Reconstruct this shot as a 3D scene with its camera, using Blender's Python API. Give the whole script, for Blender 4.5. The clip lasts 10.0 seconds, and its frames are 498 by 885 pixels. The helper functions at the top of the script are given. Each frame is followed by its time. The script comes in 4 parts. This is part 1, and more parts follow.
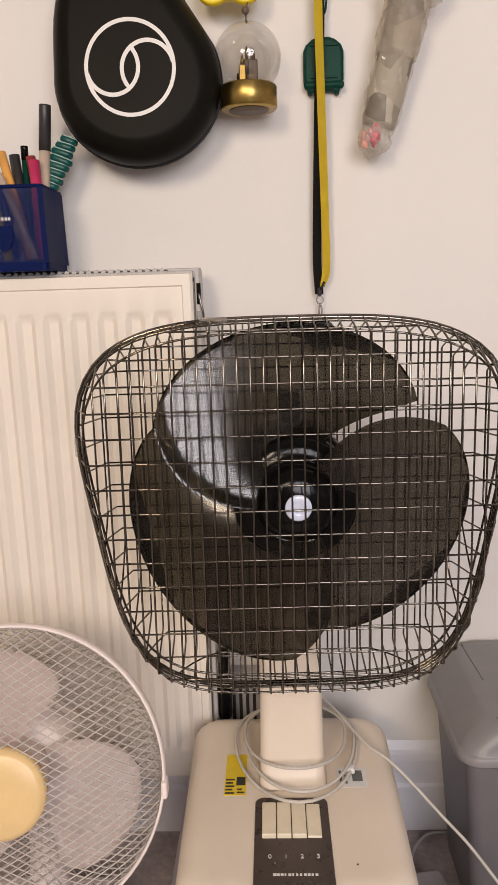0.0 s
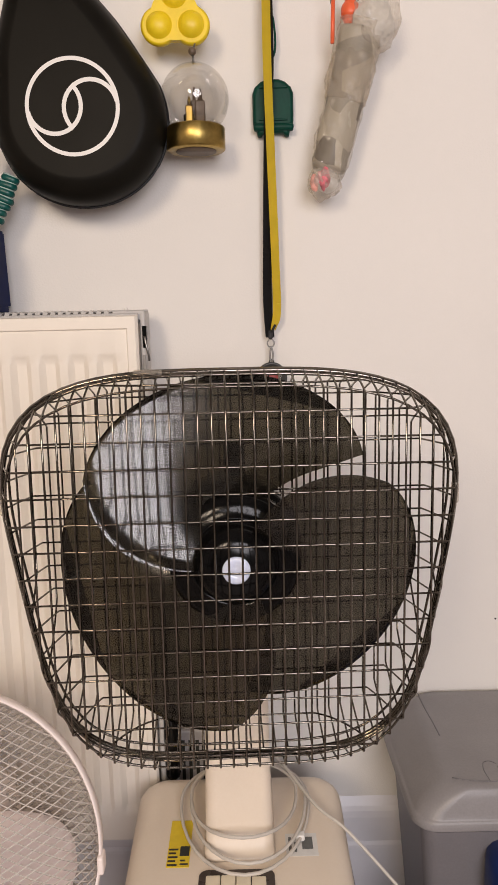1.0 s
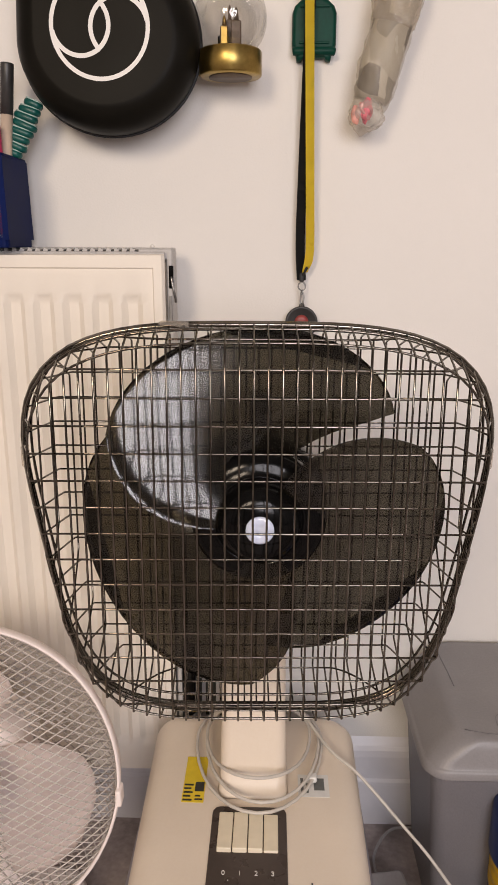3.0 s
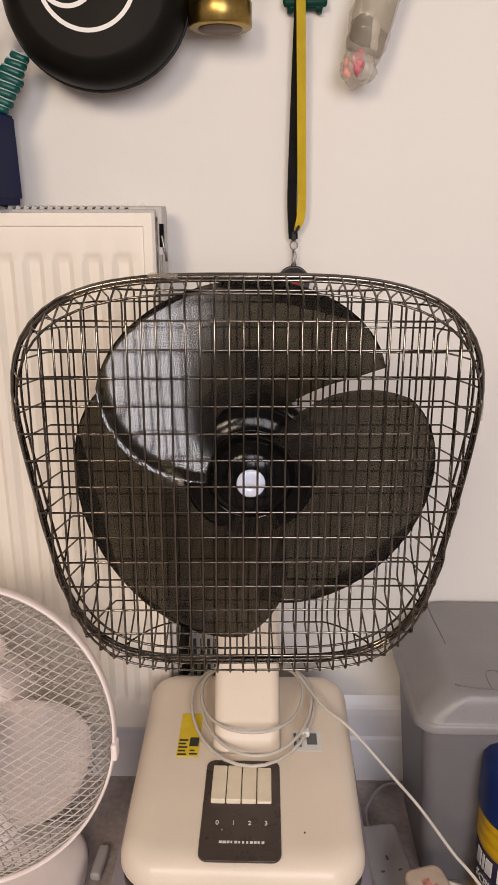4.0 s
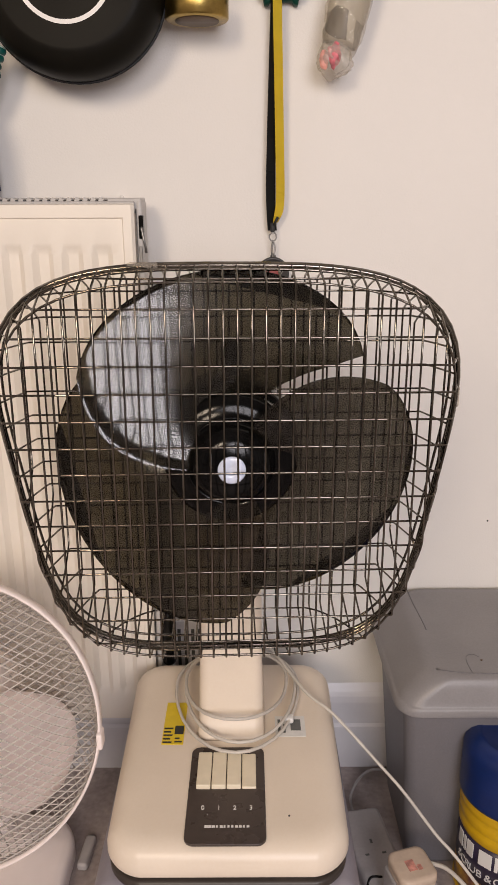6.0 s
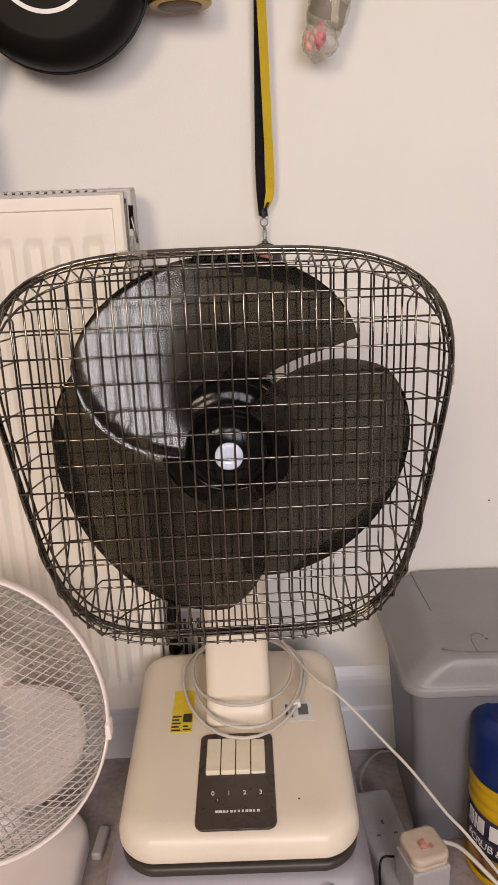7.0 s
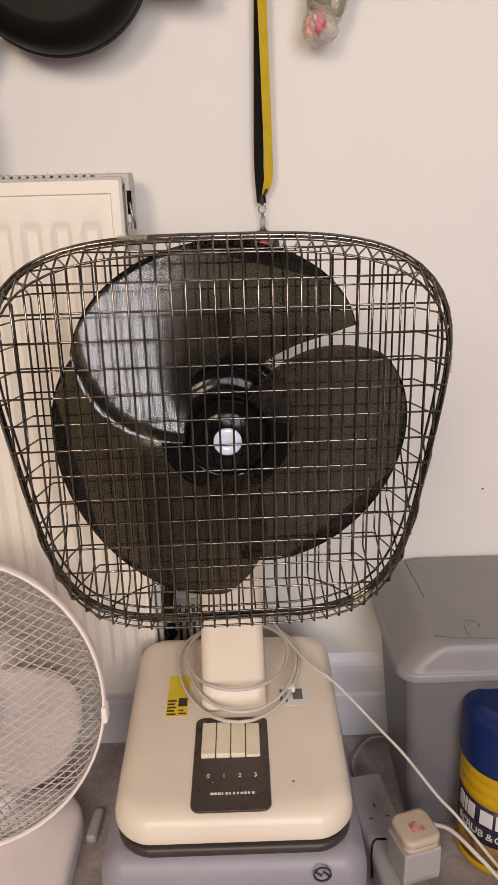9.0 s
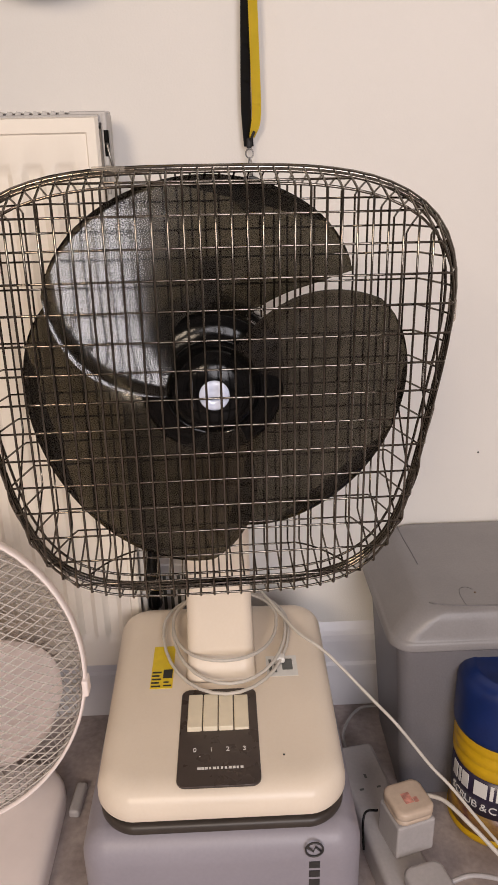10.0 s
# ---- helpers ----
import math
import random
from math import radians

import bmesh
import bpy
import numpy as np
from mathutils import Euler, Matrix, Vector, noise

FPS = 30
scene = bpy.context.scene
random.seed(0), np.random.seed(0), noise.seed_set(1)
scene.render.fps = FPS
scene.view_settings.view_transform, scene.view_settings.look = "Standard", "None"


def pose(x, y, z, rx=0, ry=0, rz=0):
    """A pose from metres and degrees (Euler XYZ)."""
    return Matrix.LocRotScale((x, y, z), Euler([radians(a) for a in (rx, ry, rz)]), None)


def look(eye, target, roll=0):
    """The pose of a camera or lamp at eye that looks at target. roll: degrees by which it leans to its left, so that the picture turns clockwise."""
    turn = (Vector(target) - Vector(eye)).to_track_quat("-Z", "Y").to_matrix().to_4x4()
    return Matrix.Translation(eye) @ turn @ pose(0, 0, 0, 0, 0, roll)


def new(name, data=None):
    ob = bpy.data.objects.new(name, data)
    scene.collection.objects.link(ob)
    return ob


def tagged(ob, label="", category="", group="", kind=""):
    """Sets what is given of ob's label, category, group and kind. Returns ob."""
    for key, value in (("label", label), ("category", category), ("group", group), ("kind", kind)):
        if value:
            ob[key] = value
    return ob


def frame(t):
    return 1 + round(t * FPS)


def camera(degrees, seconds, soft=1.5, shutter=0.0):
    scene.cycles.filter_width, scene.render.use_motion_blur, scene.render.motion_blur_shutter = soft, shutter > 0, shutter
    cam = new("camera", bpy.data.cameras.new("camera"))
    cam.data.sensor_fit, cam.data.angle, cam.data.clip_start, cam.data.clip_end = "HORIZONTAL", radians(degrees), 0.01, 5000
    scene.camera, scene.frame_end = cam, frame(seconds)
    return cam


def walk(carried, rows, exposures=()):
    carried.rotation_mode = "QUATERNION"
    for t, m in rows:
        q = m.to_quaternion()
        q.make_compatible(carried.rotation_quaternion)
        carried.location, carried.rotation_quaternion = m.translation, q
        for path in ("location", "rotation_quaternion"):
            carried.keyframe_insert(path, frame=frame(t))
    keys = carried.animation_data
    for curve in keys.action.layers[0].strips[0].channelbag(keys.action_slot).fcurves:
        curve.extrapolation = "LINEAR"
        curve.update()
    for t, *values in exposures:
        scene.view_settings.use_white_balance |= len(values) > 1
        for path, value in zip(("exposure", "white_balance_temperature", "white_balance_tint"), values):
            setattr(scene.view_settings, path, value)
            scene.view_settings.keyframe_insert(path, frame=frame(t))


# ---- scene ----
cam = camera(37.9, 10.0)
PATH = [
    (0, (0.088, -0.954, 0.785), (0.017, 1.003, 0.378), -1.8),
    (0.2, (0.100, -0.945, 0.797), (0.028, 1.015, 0.404), -2.2),
    (0.5, (0.098, -0.931, 0.787), (0.064, 1.029, 0.393), -2.0),
    (0.7, (0.112, -0.925, 0.805), (0.077, 1.032, 0.392), -2.1),
    (0.8, (0.114, -0.923, 0.805), (0.107, 1.040, 0.446), -1.9),
    (1, (0.117, -0.92, 0.804), (0.123, 1.051, 0.464), -1.3),
    (1.2, (0.119, -0.923, 0.811), (0.118, 1.046, 0.464), -1.1),
    (1.5, (0.117, -0.927, 0.821), (0.114, 1.047, 0.497), -0.2),
    (1.8, (0.122, -0.934, 0.833), (0.121, 1.040, 0.526), 0.2),
    (2, (0.118, -0.926, 0.834), (0.105, 1.048, 0.519), 0.6),
    (2.2, (0.118, -0.925, 0.833), (0.077, 1.045, 0.491), 0.3),
    (2.5, (0.114, -0.913, 0.822), (0.075, 1.048, 0.43), 0.5),
    (2.7, (0.112, -0.906, 0.824), (0.058, 1.042, 0.375), 0.3),
    (3, (0.113, -0.897, 0.824), (0.057, 1.028, 0.288), 0.2),
    (3.2, (0.113, -0.892, 0.807), (0.056, 1.034, 0.27), -0.3),
    (4.3, (0.118, -0.905, 0.808), (0.082, 1.000, 0.191), 0.2),
    (4.5, (0.118, -0.906, 0.807), (0.091, 0.998, 0.194), 0.2),
    (5, (0.119, -0.91, 0.806), (0.106, 0.996, 0.2), 0.6),
    (5.5, (0.118, -0.91, 0.805), (0.114, 0.997, 0.201), 0.5),
    (7, (0.124, -0.911, 0.799), (0.119, 0.985, 0.162), -2.2),
    (7.5, (0.123, -0.911, 0.796), (0.115, 0.985, 0.159), -2.7),
    (8, (0.133, -0.915, 0.79), (0.128, 0.98, 0.149), -2.9),
    (8.5, (0.136, -0.919, 0.794), (0.152, 0.973, 0.144), -2.3),
    (9, (0.119, -0.915, 0.797), (0.134, 0.971, 0.133), -1.6),
    (9.2, (0.117, -0.914, 0.794), (0.104, 0.970, 0.120), -1.5),
    (9.5, (0.115, -0.911, 0.79), (0.108, 0.97, 0.111), -1.4),
    (10, (0.116, -0.879, 0.77), (0.171, 0.979, 0.034), -1.3),
]
walk(cam, [(t, look(eye, target, roll)) for t, eye, target, roll in PATH])

# ---- light ----
world = bpy.data.worlds.new("world")
world.use_nodes = True
world.node_tree.nodes["Background"].inputs[0].default_value = (0.60, 0.66, 0.80, 1)
world.node_tree.nodes["Background"].inputs[1].default_value = 0.25
scene.world = world


def area_lamp(name, eye, target, size, power, colour):
    lamp = bpy.data.lights.new(name, "AREA")
    lamp.shape, lamp.size, lamp.energy, lamp.color = "DISK", size, power, colour
    ob = new(name, lamp)
    ob.matrix_world = look(eye, target)
    return ob


area_lamp("ceiling_lamp", (-0.47, -2.20, 1.45), (0.0, -0.1, 0.5), 0.55, 19.0, (1.0, 0.81, 0.62))
# added soft fill from the right behind the camera; no window stands there
area_lamp("fill_light", (0.58, -2.55, 1.20), (0.0, 0.0, 0.50), 1.1, 32.0, (0.98, 0.93, 0.975))
scene.view_settings.exposure = 0.0


# ---- materials ----
def material(name, colour, rough=0.5, metal=0.0, vary=0.06, scale=18.0, bump=0.0, bump_scale=250.0, coat=0.0, colour2=None, shine=0.5):
    """A surface with two scales of variation in colour, roughness and relief."""
    m = bpy.data.materials.new(name)
    m.use_nodes = True
    nt = m.node_tree
    N, L = nt.nodes, nt.links
    b = N["Principled BSDF"]
    b.inputs["Roughness"].default_value, b.inputs["Metallic"].default_value = rough, metal
    b.inputs["Coat Weight"].default_value, b.inputs["Specular IOR Level"].default_value = coat, shine
    co = N.new("ShaderNodeTexCoord")
    big, fine = N.new("ShaderNodeTexNoise"), N.new("ShaderNodeTexNoise")
    big.inputs["Scale"].default_value, fine.inputs["Scale"].default_value = scale, bump_scale
    big.inputs["Detail"].default_value, fine.inputs["Detail"].default_value = 5, 3
    L.new(co.outputs["Object"], big.inputs["Vector"])
    L.new(co.outputs["Object"], fine.inputs["Vector"])
    ramp = N.new("ShaderNodeValToRGB")
    c2 = colour2 or tuple(max(0.0, c * (1 - 2.2 * vary)) for c in colour)
    c1 = colour if colour2 else tuple(min(1.0, c * (1 + vary)) for c in colour)
    ramp.color_ramp.elements[0].position, ramp.color_ramp.elements[1].position = 0.32, 0.68
    ramp.color_ramp.elements[0].color, ramp.color_ramp.elements[1].color = (*c2, 1), (*c1, 1)
    L.new(big.outputs["Fac"], ramp.inputs["Fac"])
    mix = N.new("ShaderNodeMixRGB")
    mix.blend_type = "OVERLAY"
    mix.inputs["Fac"].default_value = min(0.35, 2 * vary)
    L.new(ramp.outputs["Color"], mix.inputs["Color1"])
    L.new(fine.outputs["Fac"], mix.inputs["Color2"])
    L.new(mix.outputs["Color"], b.inputs["Base Color"])
    mr = N.new("ShaderNodeMapRange")
    mr.inputs["To Min"].default_value, mr.inputs["To Max"].default_value = max(0.02, rough - 0.08), min(1, rough + 0.10)
    L.new(big.outputs["Fac"], mr.inputs["Value"])
    L.new(mr.outputs["Result"], b.inputs["Roughness"])
    if bump:
        bp = N.new("ShaderNodeBump")
        bp.inputs["Strength"].default_value, bp.inputs["Distance"].default_value = bump, 0.001
        L.new(fine.outputs["Fac"], bp.inputs["Height"])
        L.new(bp.outputs["Normal"], b.inputs["Normal"])
    return m


def clear(name, colour, rough, through_colour, share, ior=1.45):
    """Thin see-through plastic or glass: tinted passage plus a glossy or cloudy body."""
    m = bpy.data.materials.new(name)
    m.use_nodes = True
    nt = m.node_tree
    N, L = nt.nodes, nt.links
    b, out = N["Principled BSDF"], N["Material Output"]
    b.inputs["Base Color"].default_value, b.inputs["Roughness"].default_value = (*colour, 1), rough
    b.inputs["IOR"].default_value = ior
    tr, mix, nz = N.new("ShaderNodeBsdfTransparent"), N.new("ShaderNodeMixShader"), N.new("ShaderNodeTexNoise")
    tr.inputs["Color"].default_value = (*through_colour, 1)
    co, mr = N.new("ShaderNodeTexCoord"), N.new("ShaderNodeMapRange")
    nz.inputs["Scale"].default_value = 45
    L.new(co.outputs["Object"], nz.inputs["Vector"])
    mr.inputs["To Min"].default_value, mr.inputs["To Max"].default_value = share - 0.1, min(1, share + 0.1)
    L.new(nz.outputs["Fac"], mr.inputs["Value"])
    L.new(mr.outputs["Result"], mix.inputs["Fac"])
    L.new(tr.outputs["BSDF"], mix.inputs[1])
    L.new(b.outputs["BSDF"], mix.inputs[2])
    L.new(mix.outputs["Shader"], out.inputs["Surface"])
    return m


def patches(name, dark, pale, size):
    """Wrapping paper in uneven overlapping pieces, some dark and some pale."""
    m = material(name, pale, 0.42, vary=0.05)
    N, L = m.node_tree.nodes, m.node_tree.links
    co, nz, vo, ramp = N.new("ShaderNodeTexCoord"), N.new("ShaderNodeTexNoise"), N.new("ShaderNodeTexVoronoi"), N.new("ShaderNodeValToRGB")
    nz.inputs["Scale"].default_value = 30
    add = N.new("ShaderNodeMixRGB")
    add.blend_type = "ADD"
    add.inputs["Fac"].default_value = 0.012
    L.new(co.outputs["Object"], nz.inputs["Vector"])
    L.new(co.outputs["Object"], add.inputs["Color1"])
    L.new(nz.outputs["Color"], add.inputs["Color2"])
    vo.inputs["Scale"].default_value = 1 / size
    L.new(add.outputs["Color"], vo.inputs["Vector"])
    ramp.color_ramp.elements[0].position, ramp.color_ramp.elements[1].position = 0.15, 0.75
    ramp.color_ramp.elements[0].color, ramp.color_ramp.elements[1].color = (*dark, 1), (*pale, 1)
    L.new(vo.outputs["Color"], ramp.inputs["Fac"])
    L.new(ramp.outputs["Color"], N["Principled BSDF"].inputs["Base Color"])
    return m


def net(name, colour, pitch):
    """Fine woven metal mesh, open between its wires."""
    m = bpy.data.materials.new(name)
    m.use_nodes = True
    nt = m.node_tree
    N, L = nt.nodes, nt.links
    b, out = N["Principled BSDF"], N["Material Output"]
    b.inputs["Base Color"].default_value, b.inputs["Roughness"].default_value = (*colour, 1), 0.5
    b.inputs["Specular IOR Level"].default_value = 0.12
    co = N.new("ShaderNodeTexCoord")
    mp = N.new("ShaderNodeMapping")
    mp.inputs["Rotation"].default_value = (0, radians(45), 0)
    L.new(co.outputs["Object"], mp.inputs["Vector"])
    sep = N.new("ShaderNodeSeparateXYZ")
    L.new(mp.outputs["Vector"], sep.inputs["Vector"])
    last = None
    for axis in ("X", "Z"):
        w = N.new("ShaderNodeMath")
        w.operation = "PINGPONG"
        w.inputs[1].default_value = pitch / 2
        L.new(sep.outputs[axis], w.inputs[0])
        g = N.new("ShaderNodeMath")
        g.operation = "GREATER_THAN"
        g.inputs[1].default_value = pitch * 0.21
        L.new(w.outputs[0], g.inputs[0])
        if last:
            mul = N.new("ShaderNodeMath")
            mul.operation = "MULTIPLY"
            L.new(last.outputs[0], mul.inputs[0])
            L.new(g.outputs[0], mul.inputs[1])
            last = mul
        else:
            last = g
    tr, mix = N.new("ShaderNodeBsdfTransparent"), N.new("ShaderNodeMixShader")
    L.new(last.outputs[0], mix.inputs["Fac"])
    L.new(b.outputs["BSDF"], mix.inputs[1])
    L.new(tr.outputs["BSDF"], mix.inputs[2])
    L.new(mix.outputs["Shader"], out.inputs["Surface"])
    return m


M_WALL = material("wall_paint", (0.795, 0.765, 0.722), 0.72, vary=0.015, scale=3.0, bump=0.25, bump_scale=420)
# room colour held dark to cut bounce light and reflections in the wires
M_ROOM = material("dimmed_room_paint", (0.42, 0.39, 0.375), 0.8, vary=0.03, scale=2.0)
M_SKIRT = material("skirting_gloss", (0.74, 0.72, 0.74), 0.35, vary=0.03, scale=9, bump=0.1, bump_scale=90)
M_FLOOR = material("vinyl_floor", (0.45, 0.385, 0.365), 0.42, vary=0.2, scale=16, bump=0.15, bump_scale=130, colour2=(0.27, 0.225, 0.212))
M_RAD = material("radiator_enamel", (0.83, 0.77, 0.68), 0.33, vary=0.02, scale=7, bump=0.05, bump_scale=300)
M_RADGREY = material("radiator_grille_enamel", (0.50, 0.48, 0.46), 0.4, vary=0.05, scale=30)
M_CHROME = material("chromed_wire", (0.185, 0.165, 0.138), 0.085, metal=1.0, vary=0.12, scale=60, bump=0.1, bump_scale=500)
M_SMOKE = clear("smoked_blade_plastic", (0.014, 0.012, 0.009), 0.15, (0.55, 0.52, 0.44), 0.51, 1.8)
M_BLACK = material("black_plastic", (0.003, 0.003, 0.003), 0.16, vary=0.1, scale=40, bump=0.03, shine=0.22)
M_DKGREY = material("dark_grey_plastic", (0.035, 0.033, 0.033), 0.4, vary=0.1, scale=30)
M_BADGE = material("pearl_badge", (0.74, 0.80, 1.0), 0.22, metal=0.0, vary=0.05, scale=120, coat=0.5)
M_CREAM = material("cream_plastic", (0.79, 0.69, 0.57), 0.36, vary=0.03, scale=10, bump=0.04, bump_scale=350)
M_IVORY = material("ivory_key_plastic", (0.78, 0.695, 0.53), 0.3, vary=0.03, scale=60)
M_PLINTH = material("brown_plinth_plastic", (0.045, 0.035, 0.029), 0.42, vary=0.08, scale=25)
M_PANEL = material("brown_control_panel", (0.055, 0.040, 0.034), 0.28, vary=0.06, scale=50)
M_PRINT = material("white_print", (0.75, 0.73, 0.70), 0.5, vary=0.02)
M_YLABEL = material("yellow_label_paper", (0.76, 0.56, 0.03), 0.4, vary=0.04, scale=60)
M_INK = material("black_ink", (0.03, 0.03, 0.025), 0.5, vary=0.05)
M_PAPER = material("white_label_paper", (0.74, 0.73, 0.70), 0.4, vary=0.04, scale=80)
M_GREYINK = material("grey_ink", (0.12, 0.125, 0.12), 0.5, vary=0.1)
M_FLEX = material("white_flex_pvc", (0.58, 0.54, 0.485), 0.38, vary=0.05, scale=40, bump=0.05)
M_FRIDGE = material("pale_grey_abs", (0.30, 0.28, 0.32), 0.45, vary=0.03, scale=8, bump=0.04, bump_scale=300)
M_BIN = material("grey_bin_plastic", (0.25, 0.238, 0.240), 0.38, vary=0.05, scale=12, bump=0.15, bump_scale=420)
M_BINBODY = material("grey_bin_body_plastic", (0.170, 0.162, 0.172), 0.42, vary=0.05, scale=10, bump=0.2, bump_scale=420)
M_WFAN = material("white_fan_plastic", (0.92, 0.82, 0.785), 0.36, vary=0.03, scale=14, bump=0.03)
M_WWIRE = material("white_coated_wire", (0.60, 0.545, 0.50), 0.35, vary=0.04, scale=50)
# rear copy of the white wire, with the shade inside the fan in its colour
M_WREAR = material("shaded_rear_wire", (0.46, 0.42, 0.385), 0.45, vary=0.05, scale=50)
M_HUBCAP = material("cream_hub_cap", (0.83, 0.60, 0.29), 0.32, vary=0.03, scale=25)
M_CASE = material("black_eva_shell", (0.009, 0.008, 0.0062), 0.40, vary=0.1, scale=20, bump=0.03, bump_scale=700, shine=0.06)
M_LOGO = material("white_print_ink", (0.78, 0.76, 0.73), 0.5, vary=0.02)


def glass_shell(name, tint, blend):
    """Thin clear shell: passes light, with gloss that grows towards its edge."""
    m = bpy.data.materials.new(name)
    m.use_nodes = True
    N, L = m.node_tree.nodes, m.node_tree.links
    tr, gl, mix, lw = N.new("ShaderNodeBsdfTransparent"), N.new("ShaderNodeBsdfGlossy"), N.new("ShaderNodeMixShader"), N.new("ShaderNodeLayerWeight")
    tr.inputs["Color"].default_value, gl.inputs["Color"].default_value, gl.inputs["Roughness"].default_value = (*tint, 1), (0.8, 0.8, 0.8, 1), 0.04
    lw.inputs["Blend"].default_value = blend
    low = N.new("ShaderNodeMath")
    low.operation = "MINIMUM"
    low.inputs[1].default_value = 0.22
    L.new(lw.outputs["Fresnel"], low.inputs[0])
    L.new(low.outputs[0], mix.inputs["Fac"])
    L.new(tr.outputs["BSDF"], mix.inputs[1])
    L.new(gl.outputs["BSDF"], mix.inputs[2])
    L.new(mix.outputs["Shader"], N["Material Output"].inputs["Surface"])
    return m


M_GLASS = glass_shell("clear_globe", (0.91, 0.90, 0.885), 0.45)
M_GOLD = material("brushed_gold", (0.40, 0.28, 0.085), 0.33, metal=1.0, vary=0.12, scale=60)
M_BROWN = material("dark_candle_wax", (0.13, 0.09, 0.06), 0.5, vary=0.1, scale=90)
M_YELLOW = material("yellow_silicone", (0.82, 0.60, 0.012), 0.42, vary=0.05, scale=40)
M_LIME = material("lime_cord", (0.60, 0.64, 0.08), 0.5, vary=0.06)
M_STRAPY = material("yellow_ribbon", (0.93, 0.72, 0.06), 0.55, vary=0.025, scale=60, bump=0.2, bump_scale=900)
M_STRAPK = material("black_ribbon", (0.015, 0.015, 0.017), 0.6, vary=0.1, scale=60, bump=0.3, bump_scale=900)
M_MAGENTA = material("magenta_plastic", (0.55, 0.035, 0.12), 0.4, vary=0.05, scale=60)
M_ORANGEPEN = material("pale_orange_plastic", (0.85, 0.42, 0.10), 0.4, vary=0.05, scale=60)
M_STEEL = material("grey_steel", (0.30, 0.29, 0.28), 0.35, metal=1.0, vary=0.1)
M_GREEN = material("dark_green_plastic", (0.003, 0.046, 0.031), 0.45, vary=0.1, scale=50, shine=0.15)
M_RED = material("red_enamel", (0.30, 0.045, 0.04), 0.4, vary=0.15, scale=120)
M_BAG = clear("cloudy_plastic_bag", (0.64, 0.58, 0.50), 0.07, (0.94, 0.925, 0.895), 0.19)
M_KNOT = clear("crumpled_bag_plastic", (0.70, 0.65, 0.58), 0.14, (0.93, 0.91, 0.88), 0.30)
M_FOLD = clear("clear_plastic_fold", (0.66, 0.60, 0.52), 0.12, (0.90, 0.87, 0.82), 0.24)
M_BAGIN = patches("brown_wrapped_contents", (0.080, 0.062, 0.038), (0.50, 0.455, 0.365), 0.034)
M_ORANGE = material("orange_plastic", (0.85, 0.14, 0.05), 0.4, vary=0.05)
M_PINK = material("pink_print", (0.62, 0.14, 0.17), 0.5, vary=0.2, scale=150)
M_FADED = material("faded_red_print", (0.66, 0.30, 0.24), 0.5, vary=0.2, scale=150)
M_NET = net("blue_wire_mesh", (0.006, 0.014, 0.085), 0.0021)
M_BLUE = material("dark_blue_enamel", (0.005, 0.012, 0.075), 0.45, vary=0.08, shine=0.04)
M_LIDBLUE = material("blue_lid_plastic", (0.005, 0.022, 0.125), 0.33, vary=0.08, scale=30, bump=0.05)
M_TUBY = material("yellow_tub_plastic", (0.62, 0.37, 0.008), 0.36, vary=0.05, scale=30)
M_TUBLABEL = material("dark_purple_label", (0.030, 0.022, 0.050), 0.3, vary=0.1, scale=40)
M_TUBART = material("label_artwork", (0.42, 0.24, 0.04), 0.35, vary=0.3, scale=55, colour2=(0.11, 0.04, 0.045))
M_TEAL = material("teal_stripe_plastic", (0.005, 0.085, 0.073), 0.35, vary=0.1, shine=0.35)
M_LTEAL = material("pale_teal_plastic", (0.38, 0.50, 0.46), 0.4, vary=0.05)
M_SOCKET = material("white_socket_plastic", (0.44, 0.415, 0.415), 0.35, vary=0.05, scale=25)
M_BEIGE = material("aged_beige_plastic", (0.58, 0.46, 0.36), 0.36, vary=0.05, scale=40)


# ---- mesh helpers ----
def finish(name, bm, mat, smooth):
    me = bpy.data.meshes.new(name)
    if smooth:
        for f in bm.faces:
            f.smooth = True
    bm.to_mesh(me)
    bm.free()
    me.materials.append(mat)
    return me


def part(name, bm, mat, parent=None, label="", smooth=True, weighted=False):
    """One mesh object, made in the world's place, under a thing or a part."""
    ob = new(name, finish(name, bm, mat, smooth))
    if parent:
        ob.parent = parent
        ob.matrix_parent_inverse = Matrix.Translation(parent.matrix_basis.translation).inverted()
    if weighted:
        mod = ob.modifiers.new("weighted", "WEIGHTED_NORMAL")
        mod.keep_sharp = True
    if label:
        tagged(ob, label)
    return ob


def thing(name, base, label, category, group="", kind=""):
    ob = new(name)
    ob.empty_display_size = 0.02
    ob.matrix_basis = Matrix.Translation(base)
    return tagged(ob, label, category, group, kind)


def box(x0, x1, y0, y1, z0, z1, r=0.0, seg=3):
    bm = bmesh.new()
    bmesh.ops.create_cube(bm, size=1)
    bm.transform(Matrix.Translation(((x0 + x1) / 2, (y0 + y1) / 2, (z0 + z1) / 2)) @ Matrix.Diagonal((x1 - x0, y1 - y0, z1 - z0, 1)))
    if r:
        bmesh.ops.bevel(bm, geom=list(bm.edges), offset=r, segments=seg, profile=0.5, affect="EDGES")
    return bm


